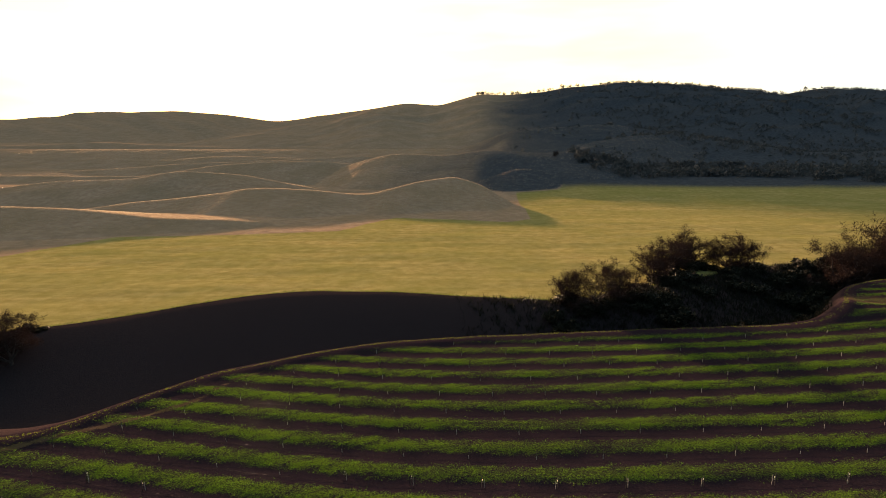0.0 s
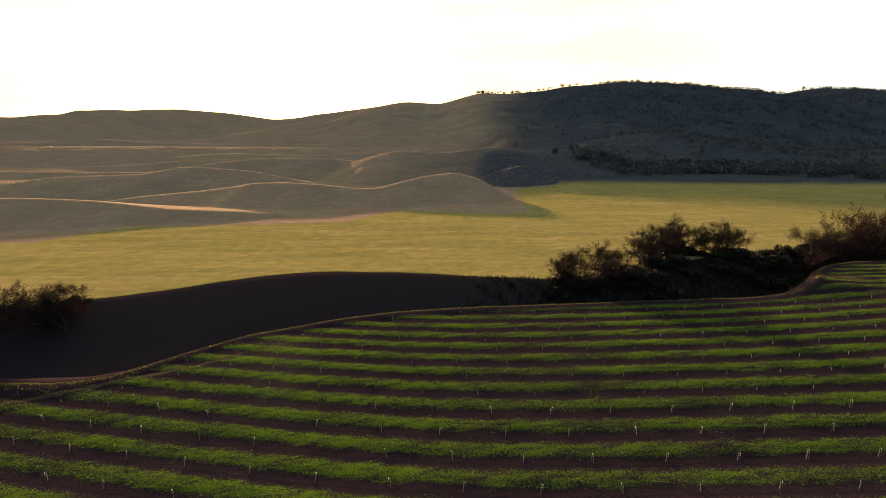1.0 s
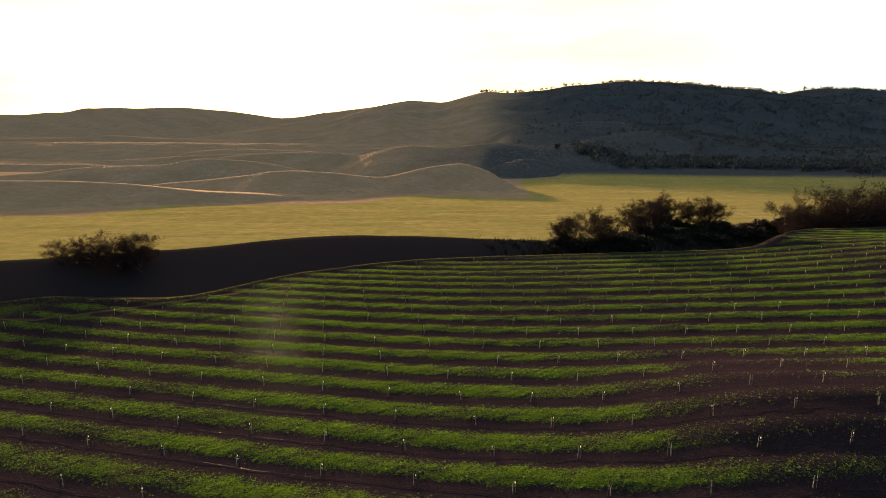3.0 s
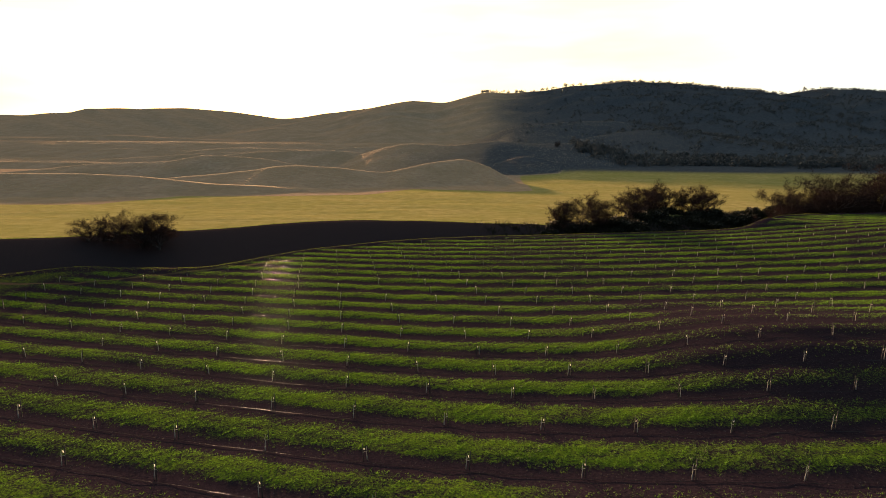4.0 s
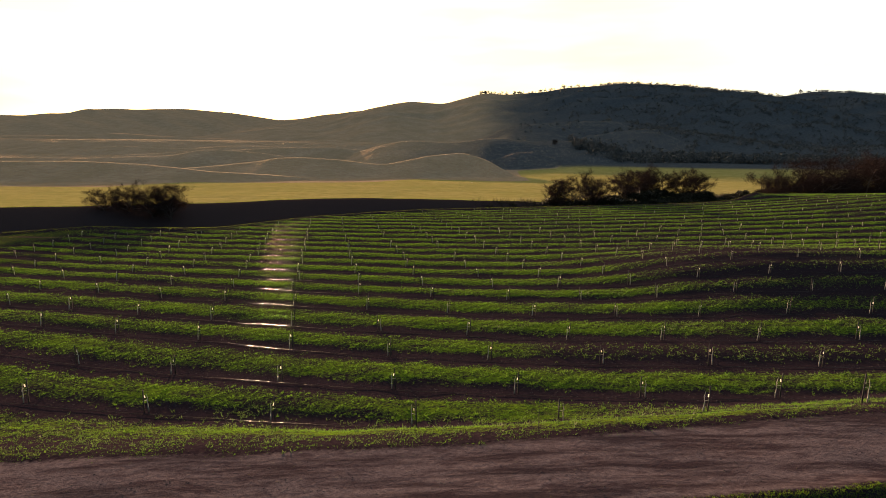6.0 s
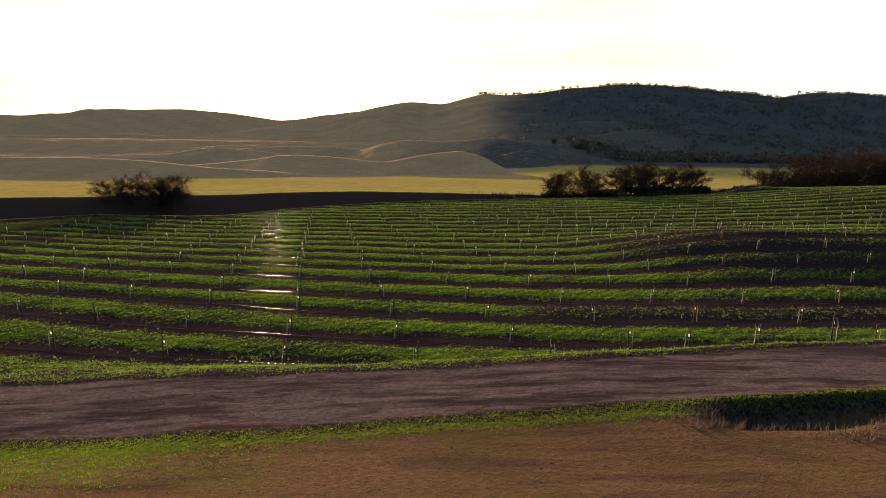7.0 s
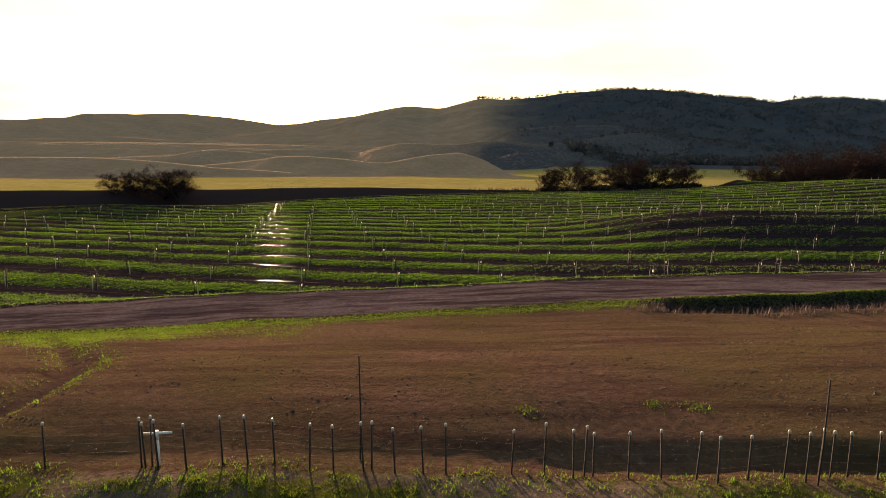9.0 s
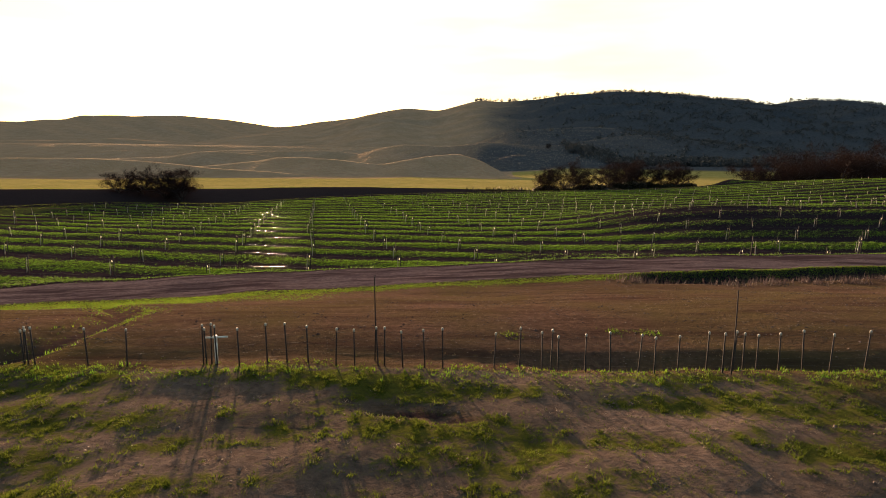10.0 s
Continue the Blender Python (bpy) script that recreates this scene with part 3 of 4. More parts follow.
gx, gy, r = scatter(190000, -420, 80, 240, 480, crest_weight, 47)
grass("hill_grass", gx, gy, r.uniform(0.10, 0.26, len(gx)), r.uniform(0.15, 0.35, len(gx)), M_HILL, "pale dry grass on the low hills", 2, 0.6, 48)
gx, gy, r = scatter(100000, -900, 400, 480, 1250, crest_weight, 49)
grass("hill_grass", gx, gy, r.uniform(0.2, 0.5, len(gx)), r.uniform(0.4, 0.9, len(gx)), M_HILL, "pale dry grass on the low hills", 2, 0.6, 50)


def verge_weight(x, y):
    d = road_mid(x) - road_half(x) - y
    a = ease(0.0, 0.5, d) * ease(2.4 - 1.2 * ease(2.5, 4.5, x), 1.3 - 0.7 * ease(2.5, 4.5, x), d + (0.8 - 0.5 * ease(2, 4, x)) * lumps(x, y, 6, 33)) * (0.55 + 0.45 * ease(-4, 6, x))
    e = y - road_mid(x) - road_half(x)
    b = 0.8 * ease(-0.2, 0.7, e + 0.5 * lumps(x, y, 3, 63)) * ease(5.0, 3.0, e) * np.clip(0.55 + 0.9 * lumps(x, y, 4.5, 64) + 0.5 * lumps(x, y, 1.4, 65), 0.04, 1)
    run = runnel_x(y)
    c = 0.3 * ease(0, 1, d) * ease(-56, -54, y) * np.exp(-((x - run - 0.2) / (0.6 + 0.09 * np.clip(y + 52, 0, 12))) ** 2) * np.clip(0.5 + lumps(x, y, 2.2, 39), 0.03, 1) + 0.9 * ease(0, 0.7, d) * ease(6.0, 2.2, d + 1.5 * lumps(x, y, 8, 37)) * ease(-9, -19, x) * np.clip(0.62 + 0.7 * lumps(x * 0.5, y, 2.4, 62) + 0.6 * lumps(x, y, 1.2, 70), 0.05, 1)
    f = fence_y(x) - y
    lip = 0.9 * np.exp(-((f - 0.4) / 0.45) ** 2) * np.clip(0.55 + 0.8 * lumps(x, y, 4, 35), 0.05, 1)
    tufts = sum(0.9 * np.exp(-((x - px) / sx) ** 2 - ((y - py) / 0.22) ** 2) for px, py, sx in TUFTS)
    return np.clip(np.maximum.reduce([a, b, c, lip, tufts]), 0, 1)


gx, gy, r = scatter(420000, -45, 42, -56, -14, verge_weight, 51)
grass("verge_grass", gx, gy, r.uniform(0.03, 0.085, len(gx)) * np.clip(1 + 1.2 * lumps(gx, gy, 0.8, 25), 0.4, 2.2), r.uniform(0.014, 0.035, len(gx)), M_GREEN, "short bright green grass along road and fence", 3, 0.6, 52)
gx, gy, r = scatter(700000, -34, 34, -56, -29, lambda x, y: verge_weight(x, y) * (y < road_mid(x)), 55)
grass("verge_grass", gx, gy, r.uniform(0.03, 0.09, len(gx)), r.uniform(0.012, 0.03, len(gx)), M_OLIVE, "short bright green grass along road and fence", 3, 0.8, 56)


def rim_weight(x, y):
    d = rim(x, RIM_NEAR_X, RIM_NEAR_Y) - y
    a = ease(-0.3, 0.2, d) * ease(1.8, 0.9, d)
    b = 0.35 * (1 - orchard_mask(x, y)) * ease(1, 2, d) * ease(0, 2, y - road_mid(x) - road_half(x)) * ease(14, 7, d) * ease(-40, -62, x)
    return np.clip(a * (0.8 + 0.5 * lumps(x, y, 7, 38)) + b, 0, 1)


gx, gy, r = scatter(300000, -125, 130, 50, 165, rim_weight, 87)
grass("rim_grass", gx, gy, r.uniform(0.08, 0.24, len(gx)), r.uniform(0.04, 0.10, len(gx)), M_OLIVE, "uneven olive grass along the lip of the creek bank", 3, 0.6, 88)


def far_rim_weight(x, y):
    d = y - rim(x, RIM_FAR_X, RIM_FAR_Y)
    return ease(-0.6, 0.2, d) * ease(2.6, 0.8, d + 0.8 * lumps(x, y, 6, 89)) * np.clip(0.7 + 0.5 * lumps(x, y, 4, 90), 0.1, 1)


gx, gy, r = scatter(420000, -130, 120, 95, 195, far_rim_weight, 104)
grass("rim_grass", gx, gy, r.uniform(0.08, 0.22, len(gx)), r.uniform(0.06, 0.14, len(gx)), M_OLIVE, "uneven olive grass along the far lip of the creek", 3, 0.7, 105)


def turf_weight(x, y):
    f = fence_y(x) - y
    return ease(0.1, 0.8, f) * np.clip(0.32 + 1.5 * turf(x, y), 0.04, 1) * (1 - hollow(x, y)) * (np.abs(x + 6.6) < 2 + 0.95 * (y + 66.5))


gx, gy, r = scatter(640000, -24, 12, -66, -52.5, turf_weight, 81)
grass("short_turf", gx, gy, r.uniform(0.02, 0.06, len(gx)) * np.clip(1 + 1.2 * lumps(gx, gy, 0.6, 24), 0.4, 2), r.uniform(0.009, 0.022, len(gx)), M_TURF, "low mats of short green grass on trodden soil", 3, 1.0, 82)


def weed_weight(x, y):
    a = np.exp(-((y - road_mid(x) - road_half(x) - 2.6) / 1.2) ** 2) * np.clip(0.1 + 1.2 * lumps(x, y, 7, 83), 0, 1)
    g, cover = strip_mask(x, y)
    b = g * np.clip(-0.25 + 1.3 * lumps(x, y, 16, 84), 0, 1) * ease(-12, 6, x)
    c = g * ((np.floor(row_phase(x, y)) == 1) * ease(-3, 5, x) * 0.3 + 0.12 * ease(12, 24, x) * ease(30, 20, y))
    e = 0.7 * ease(-22.5, -24.5, y) * orchard_mask(x, y) * np.clip(0.25 + 1.1 * lumps(x * 0.6, y, 2.6, 87), 0, 1)
    d = sum(np.exp(-((x - px) / sx) ** 2 - ((y - py) / 1.1) ** 2) for px, py, sx in ((-35.2, -24.6, 2.2), (-19.3, -23.2, 1.2), (19.5, -24.2, 2.6)))
    return np.clip(np.maximum.reduce([a, 0.8 * b, c * np.clip(0.5 + lumps(x, y, 2.0, 66), 0, 1), 0.9 * d, e]), 0, 1)


gx, gy, r = scatter(150000, -45, 60, -32, 60, weed_weight, 85)
grass("broadleaf_weeds", gx, gy, r.uniform(0.08, 0.22, len(gx)), r.uniform(0.04, 0.10, len(gx)), M_WEED, "dark green broadleaf weeds among the cover crop", 4, 1.4, 86)


def creek_weight(x, y):
    rn, rf = rim(x, RIM_NEAR_X, RIM_NEAR_Y), rim(x, RIM_FAR_X, RIM_FAR_Y)
    return ease(3, 7, y - rn) * ease(-1, 2, rf - y) * ease(2, 14, x) * np.clip(0.35 + 0.9 * lumps(x, y, 6, 72) + 0.5 * ease(12, 40, x), 0, 1)


# real brush, but its dense dark fill also stands for shade under the oaks
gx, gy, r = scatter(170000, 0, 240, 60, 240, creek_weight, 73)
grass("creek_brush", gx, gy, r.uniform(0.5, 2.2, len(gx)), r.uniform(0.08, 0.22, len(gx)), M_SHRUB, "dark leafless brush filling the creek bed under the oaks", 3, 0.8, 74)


def brush_weight(x, y):
    d = road_mid(x) - road_half(x) - y
    a = np.exp(-((x - 5.2) / 1.7) ** 2) * ease(0.6, 1.2, d) * ease(3.1, 2.4, d)
    b = 0.6 * ease(7, 9, x) * np.exp(-((d - 3.4) / 0.8) ** 2) * np.clip(0.5 + lumps(x, y, 2.5, 67), 0, 1)
    return np.clip(np.maximum(a, b), 0, 1)


gx, gy, r = scatter(30000, 2, 30, -42, -28, brush_weight, 68)
grass("dry_brush", gx, gy, r.uniform(0.15, 0.5, len(gx)), r.uniform(0.02, 0.05, len(gx)), M_BRUSH, "dead grey-brown brush at the mouth of the roadside ditch", 3, 0.6, 69)


def straw_weight(x, y):
    return ease(0.5, 3, road_mid(x) - road_half(x) - y) * np.clip(0.4 + 0.5 * lumps(x, y, 8, 36) + 0.4 * lumps(x * 0.3, y, 1.6, 42), 0.06, 1) * (1 - 0.7 * ease(0, 1, fence_y(x) - y))


gx, gy, r = scatter(120000, -50, 45, -68, -24, straw_weight, 53)
grass("dry_stubble", gx, gy, r.uniform(0.02, 0.06, len(gx)), r.uniform(0.012, 0.03, len(gx)), M_DRYTUFT, "sparse brown stubble on dry soil", 3, 1.2, 54)


def litter_weight(x, y):
    return ease(0.3, 1.2, fence_y(x) - y) * np.clip(0.55 - 0.7 * turf(x, y) + 0.7 * lumps(x * 0.6, y, 0.9, 101), 0.04, 1) * (1 - hollow(x, y))


gx, gy, r = scatter(90000, -22, 10, -66, -53, litter_weight, 102)
grass("straw_litter", gx, gy, r.uniform(0.01, 0.035, len(gx)), r.uniform(0.006, 0.014, len(gx)), M_LITTER, "pale broken straw strewn over trodden soil", 2, 2.6, 103)


def loose(name, tris, mat, parent=None):
    """A mesh of single triangles, from an array n x 3 x 3."""
    n = len(tris)
    me = bpy.data.meshes.new(name)
    me.vertices.add(n * 3)
    me.vertices.foreach_set("co", tris.astype(np.float32).ravel())
    me.loops.add(n * 3)
    me.loops.foreach_set("vertex_index", np.arange(n * 3, dtype=np.int32))
    me.polygons.add(n)
    me.polygons.foreach_set("loop_start", np.arange(0, n * 3, 3, dtype=np.int32))
    me.update(calc_edges=True)
    me.materials.append(mat)
    ob = new(name, me)
    if parent:
        ob.parent = parent
    return ob


def clods(name, n, x0, x1, y0, y1, weight, lo, hi, mat, label, seed):
    """Crumbs of earth, small uneven lumps half sunk in the soil."""
    x, y, r = scatter(n, x0, x1, y0, y1, weight, seed)
    n = len(x)
    z = ground_height(x, y)
    base = np.array([(1, 0, 0), (-0.5, 0.87, 0), (-0.5, -0.87, 0), (0, 0, 1)])
    size = r.uniform(lo, hi, n) ** 1.0
    pts = base[None] * r.uniform(0.6, 1.3, (n, 4, 1)) * size[:, None, None]
    a = r.uniform(0, 6.28, n)
    ca, sa = np.cos(a)[:, None], np.sin(a)[:, None]
    px = pts[:, :, 0] * ca - pts[:, :, 1] * sa + x[:, None]
    py = pts[:, :, 0] * sa + pts[:, :, 1] * ca + y[:, None]
    pz = pts[:, :, 2] * 0.45 + z[:, None] - 0.1 * size[:, None]
    co = np.stack([px, py, pz], -1)
    tri = np.stack([co[:, (0, 1, 3)], co[:, (1, 2, 3)], co[:, (2, 0, 3)]], 1).reshape(-1, 3, 3)
    return tagged(loose(name, tri, mat), label, "soil", kind="stuff")


clods("field_clods", 26000, -40, 40, -53, -32, lambda x, y: ease(1, 3, road_mid(x) - road_half(x) - y) * np.clip(0.25 + lumps(x, y, 5, 99), 0.03, 1), 0.02, 0.07, M_CLOD, "dark crumbs scattered over the dry field", 100)


def road_weight(x, y):
    return ease(0.3, -0.6, np.abs(y - road_mid(x)) - road_half(x)) * np.clip(0.2 + lumps(x * 0.3, y, 2.5, 94), 0.05, 1)


clods("road_clods", 30000, -42, 45, -42, -12, road_weight, 0.02, 0.07, M_CLOD, "dark crumbs of earth on the rutted dirt road", 95)
clods("soil_clods", 60000, -50, 60, -27, 40, lambda x, y: orchard_mask(x, y) * (1 - strip_mask(x, y)[0]) * 0.7, 0.03, 0.10, M_CLOD, "dark crumbs of tilled soil along the orchard rows", 96)
clods("soil_clods", 50000, -24, 14, -66, -35, lambda x, y: ease(1, 3, road_mid(x) - road_half(x) - y) * np.clip(0.3 + lumps(x, y, 4, 97), 0.05, 1) * 0.6, 0.012, 0.045, M_PALECLOD, "crumbs of pale dry soil on the trodden ground", 98)


# ---- helpers for things ----
def part(name, bm, mat, parent=None, label=""):
    me = bpy.data.meshes.new(name)
    bm.to_mesh(me)
    bm.free()
    me.materials.append(mat)
    ob = new(name, me)
    if parent:
        ob.parent = parent
    if label:
        ob["label"] = label
    return ob


def tube(bm, pts, radii, sides=6, cap=True):
    """A tapering tube through the points."""
    rings = []
    for i, p in enumerate(pts):
        d = (pts[min(i + 1, len(pts) - 1)] - pts[max(i - 1, 0)]).normalized()
        u = d.orthogonal().normalized() if abs(d.z) < 0.9 else Vector((1, 0, 0)).cross(d).normalized()
        v = d.cross(u)
        rings.append([bm.verts.new(p + (u * math.cos(a) + v * math.sin(a)) * radii[i]) for a in [2 * math.pi * k / sides for k in range(sides)]])
    for a, b in zip(rings, rings[1:]):
        for k in range(sides):
            f = bm.faces.new((a[k], a[(k + 1) % sides], b[(k + 1) % sides], b[k]))
            f.smooth = True
    if cap:
        bm.faces.new(rings[0][::-1])
        bm.faces.new(rings[-1])


def at_ground(x, y, dz=0.0):
    return Vector((x, y, float(ground_height(np.array([x]), np.array([y]))[0]) + dz))


# ---- oaks ----
def oak(seed, height, spread, label, twigs=12000):
    """A bare, wide winter oak: a short trunk, crooked limbs down to the ground, and a rounded crown of fine twigs."""
    rnd = random.Random(seed)
    tree = tagged(new("oak_tree"), label, "tree", "oaks along the creek")
    bm = bmesh.new()
    tips = []

    def limb(p, d, length, rad, level):
        pts, radii, q, way = [p.copy()], [rad], p.copy(), d.copy()
        steps = 4
        for i in range(steps):
            way = (way + Vector((rnd.uniform(-1, 1), rnd.uniform(-1, 1), rnd.uniform(-0.7, 0.7))) * 0.3).normalized()
            q = q + way * (length / steps)
            pts.append(q.copy())
            radii.append(rad * (1 - 0.6 * (i + 1) / steps))
            if level >= 2 or (level == 1 and i > 1):
                tips.append(q.copy())
        tube(bm, pts, radii, 7 if level == 0 else 5 if level == 1 else 3, False)
        if level < 4:
            n = (8, 4, 3, 2)[level]
            for k in range(n):
                j = (rnd.randint(1, steps) if level == 0 else rnd.randint(2, steps))
                a = 2 * math.pi * k / n + rnd.uniform(-0.5, 0.5)
                up = rnd.uniform(0.35, 1.7) if level == 0 else rnd.uniform(-0.5, 0.8)
                out = Vector((math.cos(a) * spread, math.sin(a) * spread, up)).normalized()
                nd = (way * (0.1 if level == 0 else 0.5) + out * 0.85).normalized()
                limb(pts[j], nd, length * (rnd.uniform(1.15, 1.6) if level == 0 else rnd.uniform(0.5, 0.75)), radii[j] * 0.7, level + 1)
    limb(Vector((0, 0, -0.4)), Vector((rnd.uniform(-0.15, 0.15), rnd.uniform(-0.15, 0.15), 1)), height * 0.30, height * 0.036, 0)
    top = max(v.co.z for v in bm.verts)
    k = height * 0.97 / top
    bmesh.ops.scale(bm, vec=(k, k, k), verts=bm.verts)
    part("trunk", bm, M_BARK, tree)
    r = np.random.RandomState(seed)
    base = np.array(tips) * k
    base = base[base[:, 2] > 0.3]
    pick = base[r.randint(0, len(base), twigs)] + r.normal(0, height * 0.03, (twigs, 3))
    way = r.normal(0, 1, (twigs, 3)) + np.array([0, 0, 0.4])
    way /= np.linalg.norm(way, axis=1)[:, None]
    side = np.cross(way, r.normal(0, 1, (twigs, 3)))
    side /= np.linalg.norm(side, axis=1)[:, None]
    ln = r.uniform(0.35, 1.1, twigs)[:, None] * height * 0.07
    w = r.uniform(0.02, 0.06, twigs)[:, None] * height * 0.075
    loose("crown", np.stack([pick - side * w, pick + side * w, pick + way * ln], 1), M_TWIG, tree)
    return tree


def shrub(seed, label):
    """A dense low bush."""
    r = np.random.RandomState(seed)
    bush = tagged(new("shrub"), label, "shrub", "creek shrubs")
    n = 1700
    d = r.normal(0, 1, (n, 3))
    d /= np.linalg.norm(d, axis=1)[:, None]
    lobes = r.uniform(-1, 1, (9, 3)) * np.array([1.1, 0.9, 0.35]) + np.array([0, 0, 0.55])
    which = r.randint(0, 9, n)
    p = lobes[which] + d * r.uniform(0.3, 1, (n, 1)) ** 0.5 * (0.32 + 0.05 * which[:, None]) * np.array([1, 1, 0.8])
    p[:, 2] = np.abs(p[:, 2])
    a, b = r.normal(0, 0.13, (n, 3)), r.normal(0, 0.13, (n, 3))
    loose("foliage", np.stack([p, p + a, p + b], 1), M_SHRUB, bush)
    bm = bmesh.new()
    for k in range(5):
        t = 2 * math.pi * k / 5
        tube(bm, [Vector((0, 0, -0.2)), Vector((0.25 * math.cos(t), 0.25 * math.sin(t), 0.45)), Vector((0.6 * math.cos(t), 0.6 * math.sin(t), 1.0))], [0.06, 0.045, 0.015], 4, False)
    part("stems", bm, M_BARK, bush)
    return bush


OAK_LABEL = "bare dark oak with a wide twiggy crown beside the creek"
oaks = [oak(3, 12, 1.0, OAK_LABEL), oak(8, 12, 1.25, OAK_LABEL), oak(15, 12, 0.9, OAK_LABEL)]
# x, y, top height, variant, turn
OAKS = [
    (40, 139, 10.3, 0, 20), (48, 146, 9.0, 1, 130), (33, 141, 7.5, 2, 75), (64, 165, 11.0, 1, 250), (72, 172, 10.5, 2, 10),
    (86, 187, 12.3, 0, 160), (80, 183, 11.0, 1, 60), (101, 184, 10.8, 2, 300), (94, 180, 10.0, 0, 200),
    (131, 173, 10.5, 1, 40), (138, 178, 11.0, 0, 210), (150, 179, 14.0, 2, 320), (160, 186, 12.0, 0, 100), (171, 185, 17.0, 1, 140), (181, 193, 11.5, 2, 15),
    (192, 192, 19.5, 0, 77), (212, 203, 13.0, 1, 33), (232, 212, 16.5, 2, 80),
    (-104, 102, 5.6, 1, 25), (-98, 104, 6.6, 0, 110), (-86.5, 105, 5.6, 2, 190), (-91.5, 104, 6.8, 1, 260),
    (-150, 104, 5.0, 0, 45), (-159, 101, 4.5, 1, 165),
    (150, 740, 46, 0, 60), (157, 748, 40, 2, 140), (144, 736, 34, 1, 10),
]
for i, (x, y, top, variant, turn) in enumerate(OAKS):
    src = oaks[variant]
    foot = at_ground(x, y, -0.1)
    k = (top - foot.z) / 12
    k = k * 1.22
    wide = k * (0.95 if top < 20 else 0.8)
    copy_thing(src, Matrix.LocRotScale(foot, Euler((0, 0, radians(turn))), (wide, wide, k)))
for src in oaks:
    for o in (*src.children_recursive, src):
        bpy.data.objects.remove(o)

rnd = random.Random(5)
bushes = [shrub(1, "dark dense shrub in the shaded creek bed"), shrub(2, "dark dense shrub in the shaded creek bed")]
spots = []
for k in range(60):
    x = rnd.uniform(28, 125)
    lo, hi = float(rim(x, RIM_NEAR_X, RIM_NEAR_Y)), float(rim(x, RIM_FAR_X, RIM_FAR_Y))
    spots.append((x, lo + (hi - lo) * rnd.uniform(0.25, 0.95), rnd.uniform(1.4, 3.2)))
for k in range(40):
    x = rnd.uniform(115, 230)
    lo, hi = float(rim(x, RIM_NEAR_X, RIM_NEAR_Y)), float(rim(x, RIM_FAR_X, RIM_FAR_Y))
    spots.append((x, lo + (hi - lo) * rnd.uniform(0.3, 0.95), rnd.uniform(1.6, 3.6)))
for k in range(4):
    x = rnd.uniform(-108, -86)
    spots.append((x, float(rim(x, RIM_FAR_X, RIM_FAR_Y)) - rnd.uniform(0.5, 4), rnd.uniform(1.0, 1.7)))
for x, y, top, variant, turn in OAKS:
    if 50 < x < 235 and y < 300:
        spots += [(x + rnd.uniform(-4, 4), y + rnd.uniform(-6, 1), rnd.uniform(2.0, 3.4)) for _ in range(3)]
for k, (x, y, size) in enumerate(spots):
    copy_thing(bushes[k % 2], Matrix.LocRotScale(at_ground(x, y, -0.2), Euler((0, 0, rnd.uniform(0, 6))), (size * 1.1, size, size * rnd.uniform(0.75, 1.1))))
for src in bushes:
    for o in (*src.children_recursive, src):
        bpy.data.objects.remove(o)


# ---- far woods ----
def woods(name, x, y, size, label, seed, tris=26):
    """Distant oaks, each a ragged clump of leaf shards."""
    r = np.random.RandomState(seed)
    n = len(x)
    z = ground_height(x, y)
    d = r.normal(0, 1, (n, tris, 3))
    d /= np.linalg.norm(d, axis=2)[:, :, None]
    p = d * r.uniform(0.35, 1, (n, tris, 1)) * np.array([0.62, 0.62, 0.48])
    p[:, :, 2] += 0.5
    p = p * size[:, None, None] + np.stack([x, y, z], -1)[:, None, :]
    a, b = r.normal(0, 0.22, p.shape) * size[:, None, None], r.normal(0, 0.22, p.shape) * size[:, None, None]
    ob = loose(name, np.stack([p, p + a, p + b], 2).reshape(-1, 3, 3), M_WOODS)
    return tagged(ob, label, "woods", kind="stuff")


def wood_weight(x, y):
    return ease(-60, 400, x - 0.14 * y + 60 * lumps(x, y, 500, 11)) * np.clip(0.35 + 0.9 * lumps(x, y, 240, 12), 0.02, 1) * (x < 0.95 * y + 60)


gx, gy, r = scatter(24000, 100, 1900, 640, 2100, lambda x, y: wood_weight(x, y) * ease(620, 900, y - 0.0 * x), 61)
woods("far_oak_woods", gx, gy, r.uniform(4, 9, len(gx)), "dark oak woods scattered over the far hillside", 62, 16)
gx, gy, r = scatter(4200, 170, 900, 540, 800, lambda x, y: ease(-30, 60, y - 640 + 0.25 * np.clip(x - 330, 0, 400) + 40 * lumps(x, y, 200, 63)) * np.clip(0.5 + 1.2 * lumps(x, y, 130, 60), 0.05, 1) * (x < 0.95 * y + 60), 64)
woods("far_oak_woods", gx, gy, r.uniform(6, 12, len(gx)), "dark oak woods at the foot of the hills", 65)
# oaks along the skyline
sx = np.concatenate([np.random.RandomState(66).uniform(120, 420, 38), np.random.RandomState(67).uniform(420, 2000, 120)])
sy = np.full_like(sx, 2100.0)
sy = 2100 + 0.10 * 950 * lumps(sx, sx * 0 + 2100, 260 + 2100 * 0.4, 2100)
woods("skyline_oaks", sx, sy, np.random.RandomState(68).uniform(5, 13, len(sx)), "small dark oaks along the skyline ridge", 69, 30)

